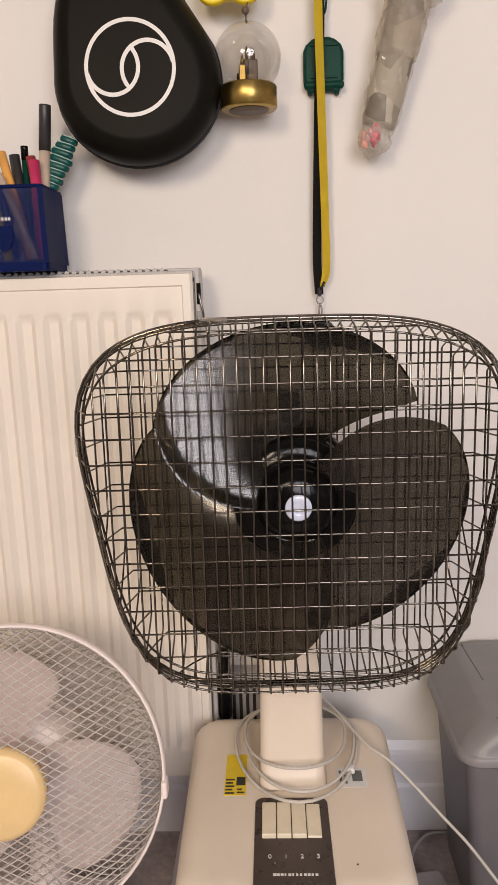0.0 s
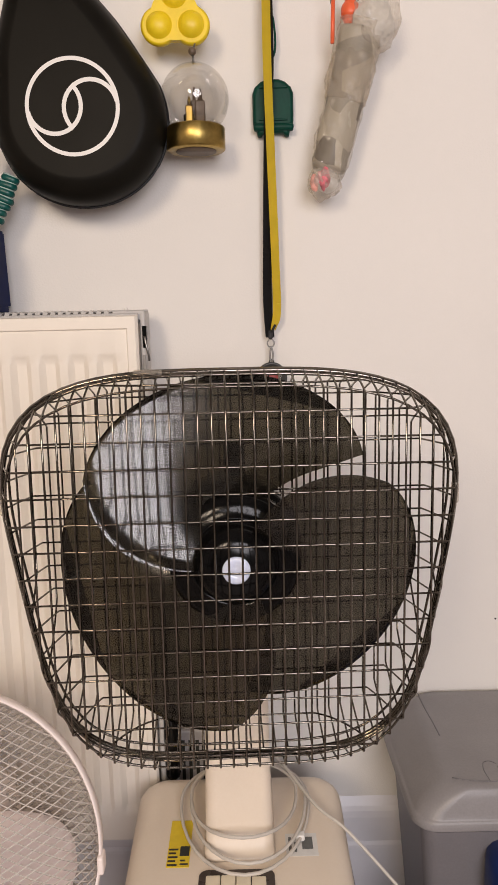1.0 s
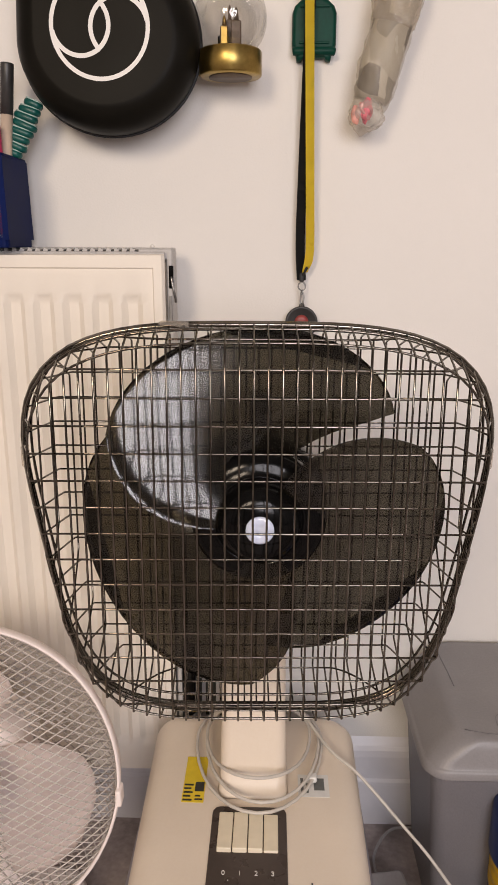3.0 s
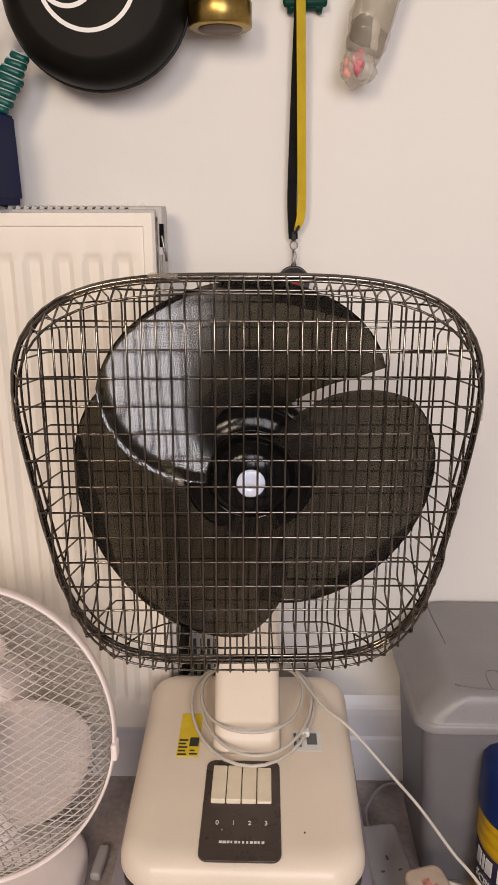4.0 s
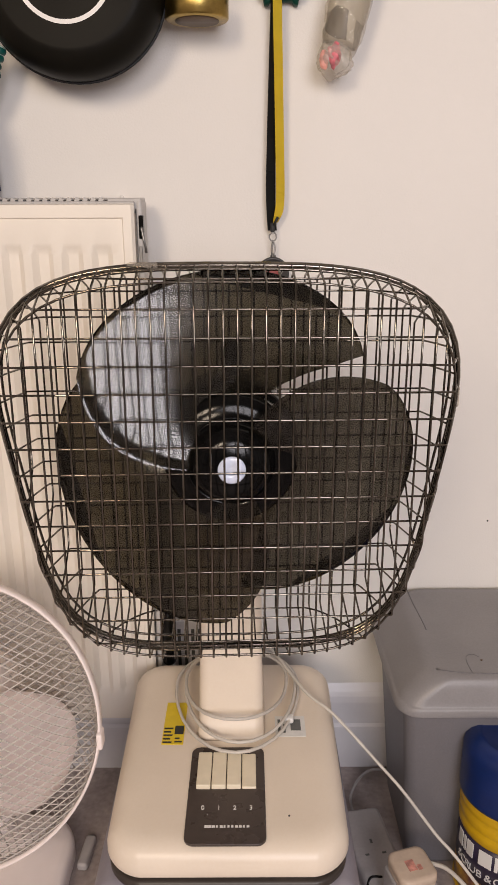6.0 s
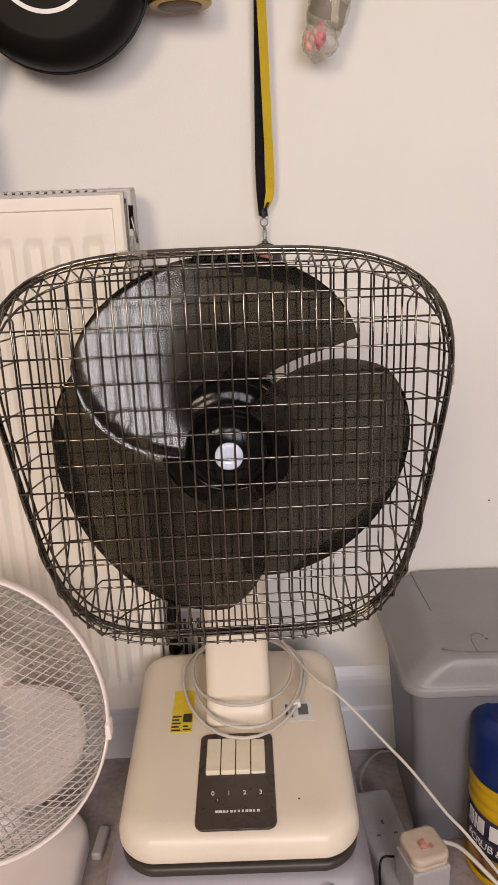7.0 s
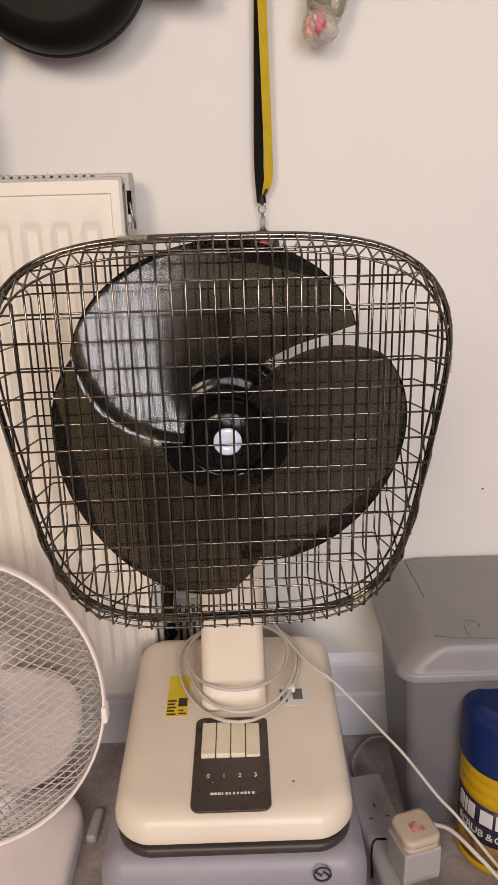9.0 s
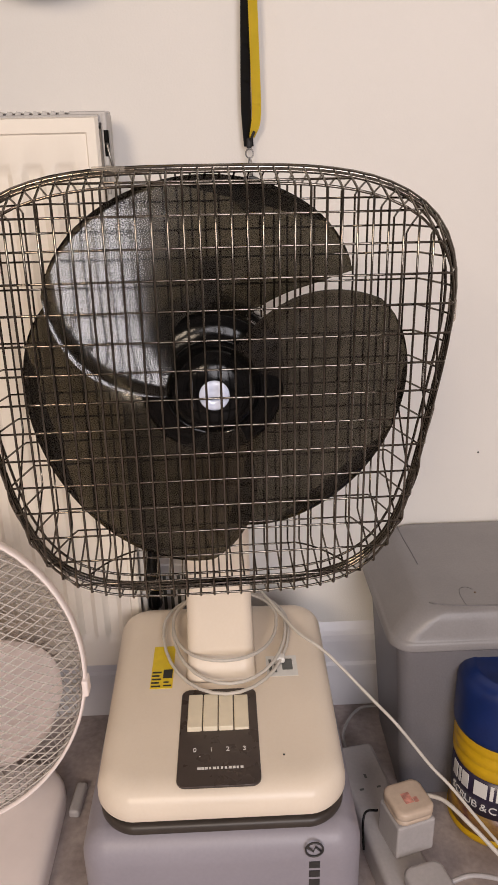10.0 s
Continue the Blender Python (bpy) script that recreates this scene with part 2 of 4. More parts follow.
def round_rect(w, d, r, seg=6):
    """Corner-rounded rectangle round the origin, counter-clockwise."""
    pts = []
    for cx, cy, a0 in ((w / 2 - r, d / 2 - r, 0), (-w / 2 + r, d / 2 - r, 90), (-w / 2 + r, -d / 2 + r, 180), (w / 2 - r, -d / 2 + r, 270)):
        for i in range(seg + 1):
            a = radians(a0 + 90 * i / seg)
            pts.append((cx + r * math.cos(a), cy + r * math.sin(a)))
    return pts


def loft(rings, cap=True, closed=True):
    """Rings of 3D points, alike in number, joined by quads."""
    bm = bmesh.new()
    vs = [[bm.verts.new(p) for p in ring] for ring in rings]
    n = len(rings[0])
    for a, b in zip(vs, vs[1:]):
        for i in range(n if closed else n - 1):
            j = (i + 1) % n
            bm.faces.new((a[i], a[j], b[j], b[i]))
    if cap:
        bm.faces.new(list(reversed(vs[0])))
        bm.faces.new(vs[-1])
    bmesh.ops.recalc_face_normals(bm, faces=list(bm.faces))
    return bm


def slab(w, d, r, levels, at):
    """Rounded plate from (z, inset) levels, centred at (x, y)."""
    return loft([[(at[0] + x, at[1] + y, z) for x, y in round_rect(w - 2 * i, d - 2 * i, max(0.001, r - i), 12)] for z, i in levels])


def lathe(profile, at, seg=40, axis=None, cap=True):
    """Turned body: (radius, height) pairs round z, then turned by axis and set at a place."""
    rings = [[(max(1e-5, r) * math.cos(2 * math.pi * i / seg), max(1e-5, r) * math.sin(2 * math.pi * i / seg), z) for i in range(seg)] for r, z in profile]
    bm = loft(rings, cap)
    if axis:
        bm.transform(axis)
    bm.transform(Matrix.Translation(at))
    return bm


def tube(points, r, sides=6, closed=False):
    """Round wire along a line of points."""
    P = [Vector(p) for p in points]
    n = len(P)
    rings, up = [], None
    for i in range(n):
        a, b = (P[i - 1] if i or closed else P[0]), (P[(i + 1) % n] if i < n - 1 or closed else P[-1])
        t = (b - a).normalized()
        if up is None:
            up = t.orthogonal().normalized()
        up = (up - t * up.dot(t)).normalized()
        side = t.cross(up)
        rings.append([P[i] + r * (math.cos(2 * math.pi * k / sides) * up + math.sin(2 * math.pi * k / sides) * side) for k in range(sides)])
    if closed:
        rings.append(rings[0])
        return loft(rings, cap=False)
    return loft(rings)


def smooth_line(points, steps=8):
    """Catmull-Rom line through a few points."""
    P = [Vector(p) for p in points]
    P = [2 * P[0] - P[1]] + P + [2 * P[-1] - P[-2]]
    out = []
    for i in range(1, len(P) - 2):
        p0, p1, p2, p3 = P[i - 1:i + 3]
        for k in range(steps):
            t = k / steps
            out.append(0.5 * (2 * p1 + (p2 - p0) * t + (2 * p0 - 5 * p1 + 4 * p2 - p3) * t * t + (3 * p1 - p0 - 3 * p2 + p3) * t ** 3))
    return out + [P[-2]]


def ball(r, at, sub=3):
    bm = bmesh.new()
    bmesh.ops.create_icosphere(bm, subdivisions=sub, radius=r)
    bm.transform(Matrix.Translation(at))
    return bm


def merged(*bms):
    out = bmesh.new()
    for b in bms:
        me = bpy.data.meshes.new("joint")
        b.to_mesh(me)
        out.from_mesh(me)
        b.free()
        bpy.data.meshes.remove(me)
    return out


def grid(nx, ny, f):
    """Sheet of nx by ny points from f(i, j)."""
    bm = bmesh.new()
    v = [[bm.verts.new(f(i, j)) for i in range(nx)] for j in range(ny)]
    for j in range(ny - 1):
        for i in range(nx - 1):
            bm.faces.new((v[j][i], v[j][i + 1], v[j + 1][i + 1], v[j + 1][i]))
    return bm


def letters(name, text, size, m, mat, parent, depth=0.0003):
    cu = bpy.data.curves.new(name, "FONT")
    cu.body, cu.size, cu.extrude, cu.align_x, cu.align_y = text, size, depth, "CENTER", "CENTER"
    cu.materials.append(mat)
    ob = new(name, cu)
    ob.parent = parent
    ob.matrix_parent_inverse = Matrix.Translation(parent.matrix_basis.translation).inverted()
    ob.matrix_basis = m
    return ob


# ---- the room ----
XL, XR, YB, ZC = -1.5, 1.7, -3.0, 2.4


def setting(name, bm, mat, label, category, smooth=False):
    return tagged(part(name, bm, mat, None, "", smooth), label, category, "", "structure")


setting("floor", box(XL, XR, YB, 0.1, -0.1, 0.0), M_FLOOR, "mottled grey-brown vinyl floor in the corner", "floor")
setting("wall_north", box(XL, XR, 0.0, 0.12, 0.0, ZC), M_WALL, "plain off-white painted wall with hanging things", "wall")
# unseen walls and ceiling, added to enclose the light
setting("wall_south", box(XL, XR, YB - 0.12, YB, 0.0, ZC), M_ROOM, "unseen wall closing the room, darkened to cut bounce light", "wall")
setting("wall_west", box(XL - 0.12, XL, YB, 0.12, 0.0, ZC), M_ROOM, "unseen side wall, darkened to cut bounce light", "wall")
setting("wall_east", box(XR, XR + 0.12, YB, 0.12, 0.0, ZC), M_ROOM, "unseen side wall, darkened to cut bounce light", "wall")
setting("ceiling", box(XL, XR, YB, 0.12, ZC, ZC + 0.1), M_ROOM, "unseen ceiling, darkened to cut bounce light", "ceiling")


def skirting():
    prof = [(0.0, 0.0), (-0.016, 0.0), (-0.016, 0.068), (-0.0155, 0.072), (-0.012, 0.076), (-0.012, 0.112), (-0.010, 0.121), (-0.006, 0.126), (-0.002, 0.134), (0.0, 0.138)]
    bm = loft([[(x, y - 0.0005, z) for y, z in prof] for x in (XL, XR)])
    setting("baseboard", bm, M_SKIRT, "white gloss-painted moulded skirting board", "baseboard")


skirting()
# filled screw holes and a stray mark on the wall
for mx, mz in ((-0.0297, 0.817), (0.446, 0.397)):
    bm = ball(0.0026 if mx < 0 else 0.0012, (mx, -0.0005, mz), 2)
    tagged(part("wall_blemish", bm, M_WALL if mx < 0 else M_INK), "small filled hole in the off-white wall", "blemish", "", "structure")


# ---- radiator ----
def radiator():
    x0, x1, yf, yb, z0, z1 = -0.70, -0.0045, -0.083, -0.034, 0.140, 0.8095
    th = thing("radiator", (-0.35, -0.06, 0.14), "white ribbed panel radiator with a slotted top grille", "radiator")
    pitch = 0.0333
    xr = -0.030
    xs = [x1, x1 - 0.003, x1 - 0.012, x1 - 0.0135, xr + 0.008]
    ribs = [0.0] * 5
    while xr - pitch > x0 + 0.02:
        for off, d in ((0.0, 0.0), (0.0035, 0.55), (0.0065, 1.0), (0.0175, 1.0), (0.0205, 0.55), (0.024, 0.0)):
            xs.append(xr - off)
            ribs.append(d)
        xr -= pitch
    xs += [x0 + 0.010, x0]
    ribs += [0.0, 0.0]
    zs = [z1, z1 - 0.0014, z1 - 0.0145, z1 - 0.016, z1 - 0.041, z1 - 0.046, z1 - 0.051, z1 - 0.056, z1 - 0.2, z0 + 0.2, z0 + 0.050, z0 + 0.045, z0 + 0.040, z0 + 0.034, z0 + 0.003, z0]
    zr = [0, 0, 0, 0, 0, 0.5, 0.95, 1, 1, 1, 1, 0.95, 0.5, 0, 0, 0]
    nx, nz = len(xs), len(zs)

    def place(i, j):
        """Rounded outer edge, flat frame, then the recessed field with its ribs."""
        if i in (0, nx - 1) or j in (0, nz - 1):
            dep = 0.004
        elif i < 3 or i == nx - 2 or j < 3 or j == nz - 2:
            dep = 0.0
        else:
            dep = 0.0028 + 0.0065 * ribs[i] * zr[j]
        return (xs[i], yf + dep, zs[j])

    bm = grid(len(xs), len(zs), place)
    bmesh.ops.recalc_face_normals(bm, faces=list(bm.faces))
    if sum(f.normal.y for f in bm.faces) > 0:
        bmesh.ops.reverse_faces(bm, faces=list(bm.faces))
    for e in bm.edges:
        if len(e.link_faces) == 2 and e.calc_face_angle() > 0.7:
            e.smooth = False
    part("front_panel", bm, M_RAD, th, weighted=True)
    part("back_panel", box(x0 + 0.004, x1 - 0.006, yb - 0.004, yb, z0, z1 - 0.004, 0.001, 1), M_RAD, th, smooth=False)
    # convector fins between the panels
    fins = merged(*[box(x - 0.0004, x + 0.0004, yf + 0.012, yb - 0.006, z0 + 0.04, z1 - 0.03) for x in np.arange(x0 + 0.02, x1 - 0.02, 0.012)])
    part("convector_fins", fins, M_RADGREY, th, smooth=False)
    # top grille: rim and slats
    zg = z1 + 0.0065
    rim = merged(box(x0, x1, yf + 0.006, yf + 0.012, z1 - 0.010, zg - 0.004, 0.001, 1), box(x0, x1 + 0.0070, yb - 0.006, yb - 0.0004, z1 - 0.010, zg, 0.001, 1),
                 box(x1 - 0.030, x1 + 0.0070, yf + 0.0125, yb - 0.0065, z1 - 0.006, zg - 0.001, 0.001, 1))
    g = part("top_grille", rim, M_RADGREY, th, "grey slotted top grille", smooth=False)
    slat = finish("slat", box(-0.0025, 0.0025, yf + 0.0125, yb - 0.0065, -0.004, 0.0), M_RADGREY, False)
    for i in range(74):
        ob = new("slat", slat)
        ob.parent = g
        ob.matrix_basis = pose(x1 - 0.036 - i * 0.0088, 0, zg - 0.0010, 0, 24, 0)
    # end cover with slot and clip
    side = box(x1 + 0.0005, x1 + 0.0078, yf + 0.012, yb, z0 + 0.02, z1 + 0.004, 0.003, 3)
    sp = part("side_cover", side, M_RADGREY, th, "pale grey enamelled end cover", smooth=False)
    part("clip_slot", box(x1 + 0.0035, x1 + 0.0085, yf + 0.0112, yf + 0.020, 0.772, 0.797, 0.0004, 1), M_BLACK, sp, smooth=False)
    part("clip", tube(smooth_line([(x1 + 0.006, yf + 0.011, 0.785), (x1 + 0.0085, yf + 0.009, 0.772), (x1 + 0.0105, yf + 0.010, 0.762), (x1 + 0.0105, yf + 0.012, 0.757)], 5), 0.0014), M_STEEL, sp)
    part("clip_plate", box(x1 + 0.003, x1 + 0.0065, yf + 0.0108, yf + 0.016, 0.735, 0.764, 0.0004, 1), M_STEEL, sp, smooth=False)


radiator()


def radiator_valve():
    th = thing("radiator_valve", (0.011, -0.062, 0.14), "black capped radiator valve on a copper tail", "valve")
    at = (0.012, -0.066, 0)
    part("valve_head", lathe([(0.006, 0.218), (0.0085, 0.221), (0.010, 0.226), (0.0104, 0.286), (0.0092, 0.296), (0.0078, 0.318), (0.0055, 0.321)], at, 24), M_BLACK, th)
    part("valve_body", merged(lathe([(0.0075, 0.185), (0.0085, 0.188), (0.0085, 0.215), (0.006, 0.219)], at, 16), tube([(0.012, -0.066, 0.198), (-0.012, -0.066, 0.198)], 0.0065, 10)), M_STEEL, th)
    part("pipe", tube([(0.012, -0.066, 0.19), (0.012, -0.066, 0.0)], 0.0075, 12), M_SKIRT, th)


radiator_valve()


def vent_box():
    th = thing("wall_box", (0.036, -0.02, 0.17), "small white vented plastic box on the wall", "wall box")
    part("housing", box(0.012, 0.062, -0.030, 0.0, 0.165, 0.262, 0.003, 2), M_SOCKET, th, smooth=False)
    for i in range(4):
        part("slot", box(0.020 + i * 0.0095, 0.0245 + i * 0.0095, -0.0306, -0.029, 0.19, 0.248), M_INK, th, smooth=False)


vent_box()


# ---- the mini fridge that carries the fan ----
def fridge():
    th = thing("mini_fridge", (0.0985, -0.26, 0.0), "pale purple-grey plastic mini fridge on the floor", "mini fridge")
    part("body", slab(0.2625, 0.292, 0.026, [(0.004, 0.003), (0.008, 0.0)] + [(0.1635 + 0.030 * math.sin(radians(a)), 0.024 * (1 - math.cos(radians(a)))) for a in range(0, 91, 10)], (0.0972, -0.256)), M_FRIDGE, th, weighted=True)
    for sx in (0.01, 0.187):
        for sy in (-0.37, -0.14):
            part("foot", lathe([(0.009, 0.0), (0.010, 0.0052)], (sx, sy, 0.0), 14), M_DKGREY, th)
    # maker's mark on the front: a ring with a slanted stroke, and a row of blocks for the name
    x, y, z = 0.1815, -0.4022, 0.1790
    ring = tube([(x + 0.0080 * math.cos(t), y, z + 0.0085 * math.sin(t)) for t in np.linspace(0, 2 * math.pi, 28, endpoint=False)], 0.0010, 4, True)
    bar = tube([(x - 0.0068, y, z + 0.003), (x - 0.001, y, z - 0.002), (x + 0.001, y, z + 0.003), (x + 0.0068, y, z - 0.003)], 0.0010, 4)
    part("mark", merged(ring, bar), M_DKGREY, th, "dark grey ring mark")
    for i in range(6):
        h = 0.1640 - i * 0.0115
        part("name_bar", box(0.1768, 0.1868, -0.4027, -0.4019, h - 0.0078, h), M_DKGREY, th, smooth=False)


fridge()

# ---- the vintage desk fan ----
CX = 0.104
CAGE = pose(CX, -0.3501, 0.5996, -1.54, 0.25, 2.29)
A0, AK, BH, N_TOP, N_FOOT = 0.1743, 0.18, 0.1633, 3.36, 4.5


def cage_q(u, w):
    n = N_TOP if w > 0 else N_FOOT
    return ((abs(u) / (A0 + AK * w)) ** n + (abs(w) / BH) ** n) ** (1 / n)


def cage_limit(f):
    """Where a wire meets the rim, by halving."""
    lo, hi = 0.0, 0.25
    for _ in range(40):
        mid = (lo + hi) / 2
        lo, hi = (mid, hi) if f(mid) < 1 else (lo, mid)
    return lo


def rim_line(scale, y, n=96):
    pts = []
    for i in range(n):
        t = 2 * math.pi * i / n
        c, s = math.cos(t), math.sin(t)
        r = cage_limit(lambda k: cage_q(k * c, k * s) if abs(k * s) < 0.3 else 2)
        pts.append(CAGE @ Vector((r * c * scale, y, r * s * scale)))
    return pts


def wire_line(vertical, k_u, face, deep):
    """A wire that keeps to its own plane: straight over the face, bent back to the rim at both ends."""
    def flat(v):
        return (k_u, v) if vertical else (v, k_u)

    mid = cage_q(*flat(0.0))
    if mid > 0.985:
        return None
    lay = (0.0011 if vertical else -0.0006) * (1 if deep > 0 else -1)
    inner = max(face, mid + 0.15 * (1 - mid))
    levels = [0.995, 0.75, 0.50, 0.25, 0.12, 0.05, 0.0]
    ends = []
    for way in (-1, 1):
        run = []
        for k in levels:
            q = inner + (1 - inner) * k
            v = way * cage_limit(lambda a: cage_q(*flat(way * a)) / q)
            d = 1 - max(0.0, (q - face) / (1 - face)) ** 1.12
            u, w = flat(v)
            run.append(CAGE @ Vector((u, -deep * d - lay, w)))
        ends.append(run)
    a, b = ends[0][-1], ends[1][-1]
    if (ends[0][0] - ends[1][0]).length < 0.040:
        return None
    return ends[0] + [a.lerp(b, k / 6) for k in range(1, 6)] + ends[1][::-1]


def blade_mesh(root, m):
    """Broad twisted paddle swept back from the root, its leading edge rolled forward."""
    nr, na, lead = 26, 36, root - 46

    def place(i, j):
        f, r = i / (na - 1), j / (nr - 1)
        rad = 0.031 + 0.121 * r
        rad *= 1 - 0.085 * (2 * abs(f - 0.5)) ** 5 * max(0, r - 0.5) * 2
        a = radians(root - 36 * r ** 1.25 - 124 * f * (0.92 + 0.08 * math.sin(math.pi * r)))
        lip = -0.004 * (max(0, 0.10 - f) / 0.10) ** 2
        lean = rad * math.sin(radians(lead) - a)
        return Vector((rad * math.cos(a), -0.022 + 0.25 * lean + 0.022 * f * f + lip, rad * math.sin(a)))

    rings = []
    for j in range(nr):
        row = [place(i, j) for i in range(na)]
        back = [p + Vector((0, 0.0018, 0)) for p in reversed(row)]
        rings.append([m @ p for p in row + back])
    return loft(rings)


def bowed(bm, y0, y1, flare, bow, half):
    """Widens a plate towards its back and bows its front edge."""
    for v in bm.verts:
        f = (v.co.y - y0) / (y1 - y0)
        x = v.co.x - 0.0985
        v.co.x = 0.0985 + x * (1 + flare * f)
        v.co.y -= bow * max(0, 1 - (x / half) ** 2) * max(0, 1 - 2.2 * f)
    return bm


def desk_fan():
    th = thing("desk_fan", (CX, -0.25, 0.1935), "vintage cream desk fan with a chromed wire cage", "desk fan")
    # base with a dark plinth
    part("plinth", bowed(slab(0.2305, 0.2945, 0.034, [(0.1938, 0.003), (0.196, 0.0), (0.2122, 0.0)], (0.0985, -0.240)), -0.39, -0.09, 0.05, 0.010, 0.115), M_PLINTH, th, "dark brown plastic plinth", weighted=True)
    base = part("base", bowed(slab(0.234, 0.298, 0.036, [(0.2125, 0.002), (0.2140, 0.0), (0.2215, 0.0003), (0.2285, 0.0018), (0.2340, 0.0048), (0.2382, 0.0095), (0.2408, 0.016), (0.2418, 0.022), (0.2422, 0.030)], (0.0985, -0.240)), -0.393, -0.09, 0.055, 0.010, 0.117), M_CREAM, th, weighted=True)
    # neck: a leaning column
    rings = []
    for z, yc, w, d in ((0.2405, -0.172, 0.0770, 0.150), (0.246, -0.170, 0.0745, 0.146), (0.252, -0.166, 0.0730, 0.136), (0.275, -0.162, 0.0725, 0.128), (0.34, -0.166, 0.0690, 0.112),
                        (0.42, -0.172, 0.068, 0.095), (0.50, -0.180, 0.066, 0.082), (0.545, -0.184, 0.064, 0.074)):
        rings.append([(CX - 0.0048 + x, yc + y, z) for x, y in round_rect(w, d, 0.012)])
    part("neck", loft(rings), M_CREAM, th, weighted=True)
    # motor and tail block
    m = CAGE
    ax = m @ pose(0, 0, 0, 90, 0, 0)
    turn = Matrix(ax).to_3x3().to_4x4()
    at = m @ Vector((0.0015, -0.0145, 0.0075))
    part("motor", lathe([(0.0190, -0.1500), (0.0380, -0.1460), (0.0540, -0.1300), (0.0600, -0.1050), (0.0600, -0.0600), (0.0560, -0.0500), (0.0258, -0.0470)], at, 44, turn), M_BLACK, th, "black motor housing")
    part("motor_foot", box(CX - 0.017, CX + 0.015, -0.300, -0.215, 0.540, 0.585, 0.004, 2), M_BLACK, th, smooth=False)
    part("motor_block", box(CX - 0.010, CX + 0.010, -0.240, -0.206, 0.622, 0.686, 0.003, 2), M_BLACK, th, smooth=False)
    # hub and blades
    hub = part("hub", lathe([(0.0525, -0.0460), (0.0555, -0.0430), (0.0555, -0.0210), (0.0520, -0.0160), (0.0440, -0.0135), (0.0350, -0.0125), (0.0323, -0.0040), (0.0301, 0.0040), (0.0206, 0.0080), (0.0095, 0.0095)], at, 44, turn), M_BLACK, th, "glossy black hub")
    part("hub_ring", lathe([(0.0340, -0.0140), (0.0365, -0.0110), (0.0378, -0.0118), (0.0380, -0.0145)], at, 44, turn, cap=False), M_BLACK, hub)
    part("badge", lathe([(0.0112, 0.0080), (0.0112, 0.0104), (0.0098, 0.0112), (0.0045, 0.0114), (0.004, 0.0108)], at, 28, turn), M_BADGE, hub, "pearly round badge")
    for k in range(3):
        part("blade", blade_mesh(184 + 120 * k, m @ Matrix.Translation((0.0015, 0.0155, 0.0075))), M_SMOKE, hub, "smoky translucent plastic blade", weighted=True)
    # two halves of the cage
    front = part("front_grille", merged(tube(rim_line(1.0, 0.0), 0.0021, 6, True), tube(rim_line(0.985, -0.0085), 0.0013, 5, True), tube(rim_line(0.936, -0.0320), 0.0010, 5, True)), M_CHROME, th)
    rear = part("rear_grille", merged(tube(rim_line(1.003, 0.0052), 0.0021, 6, True), tube(rim_line(0.992, 0.016), 0.0012, 5, True)), M_CHROME, th)
    for g, face, deep, sv, sh in ((front, 0.932, 0.0350, 0.0062, 0.0083), (rear, 0.935, -0.048, 0.0012, 0.0150)):
        for i in range(-19, 20):
            line = wire_line(True, i * 0.01053 + sv, face, deep)
            if line:
                part("wire", tube(line, 0.00090, 5), M_CHROME, g)
        for i in range(-9, 9):
            line = wire_line(False, i * 0.0209 + sh, face, deep)
            if line:
                part("wire", tube(line, 0.00086, 5), M_CHROME, g)
    # clips on the rim
    for t in (5, 45, 31):
        p = rim_line(1.004, 0.002, 100)[t]
        a, b = (0.0024, 0.009) if t != 31 else (0.012, 0.0024)
        part("rim_clip", box(p[0] - a, p[0] + a, p[1] - 0.004, p[1] + 0.006, p[2] - b, p[2] + b, 0.002, 2), M_FOLD, th, smooth=False)
    # control panel, keys, figures
    zt = 0.2424
    panel = part("control_panel", slab(0.0775, 0.128, 0.009, [(zt - 0.001, 0.0), (zt + 0.0008, 0.0), (zt + 0.0014, 0.0008)], (0.0965, -0.3215)), M_PANEL, th, "dark brown control panel", weighted=True)
    for i in range(4):
        x = 0.0727 + i * 0.0155
        up = 0.0 if i < 3 else -0.0022
        bm = loft([[(x - 0.0074 + a, -0.3185 + b * 0.050, zt + h) for a, b, h in q] for q in (
            [(0, 0, 0), (0.0146, 0, 0), (0.0146, 1, 0), (0, 1, 0)],
            [(0, 0.03, 0.0058 + up), (0.0146, 0.03, 0.0058 + up), (0.0146, 1, 0.0044 + up), (0, 1, 0.0044 + up)])])
        bmesh.ops.bevel(bm, geom=list(bm.edges), offset=0.0011, segments=2, profile=0.5, affect="EDGES")
        part("key", bm, M_IVORY, panel, "ivory push key" if i < 3 else "pressed ivory push key", weighted=True)
    for i, c in enumerate("0123"):
        letters("figure", c, 0.0072, pose(0.0735 + i * 0.0158, -0.3425, zt + 0.0016), M_PRINT, panel)
    for i, w in enumerate((0.0058, 0.0052, 0.0046, 0.0028, 0.0048, 0.0030, 0.0034, 0.0036, 0.0048, 0.0046, 0.0034, 0.0046)):
        part("name_bar", box(0.0765 + i * 0.00365, 0.0765 + i * 0.00365 + w * 0.58, -0.3662, -0.3636, zt + 0.0014, zt + 0.0018), M_PRINT, panel, smooth=False)
    part("panel_dot", lathe([(0.0006, zt + 0.0014), (0.0005, zt + 0.0018)], (0.0785, -0.3505, 0), 8), M_PRINT, panel)
    part("base_fleck", ball(0.0011, (0.158, -0.351, 0.2424), 1), M_INK, base)
    # labels stuck on the base
    lab = part("test_label", box(0.0225, 0.0465, -0.252, -0.181, 0.2418, 0.2427), M_YLABEL, th, "yellow safety-test label", smooth=False)
    part("label_block", box(0.0355, 0.0455, -0.236, -0.222, 0.2426, 0.2430), M_INK, lab, smooth=False)
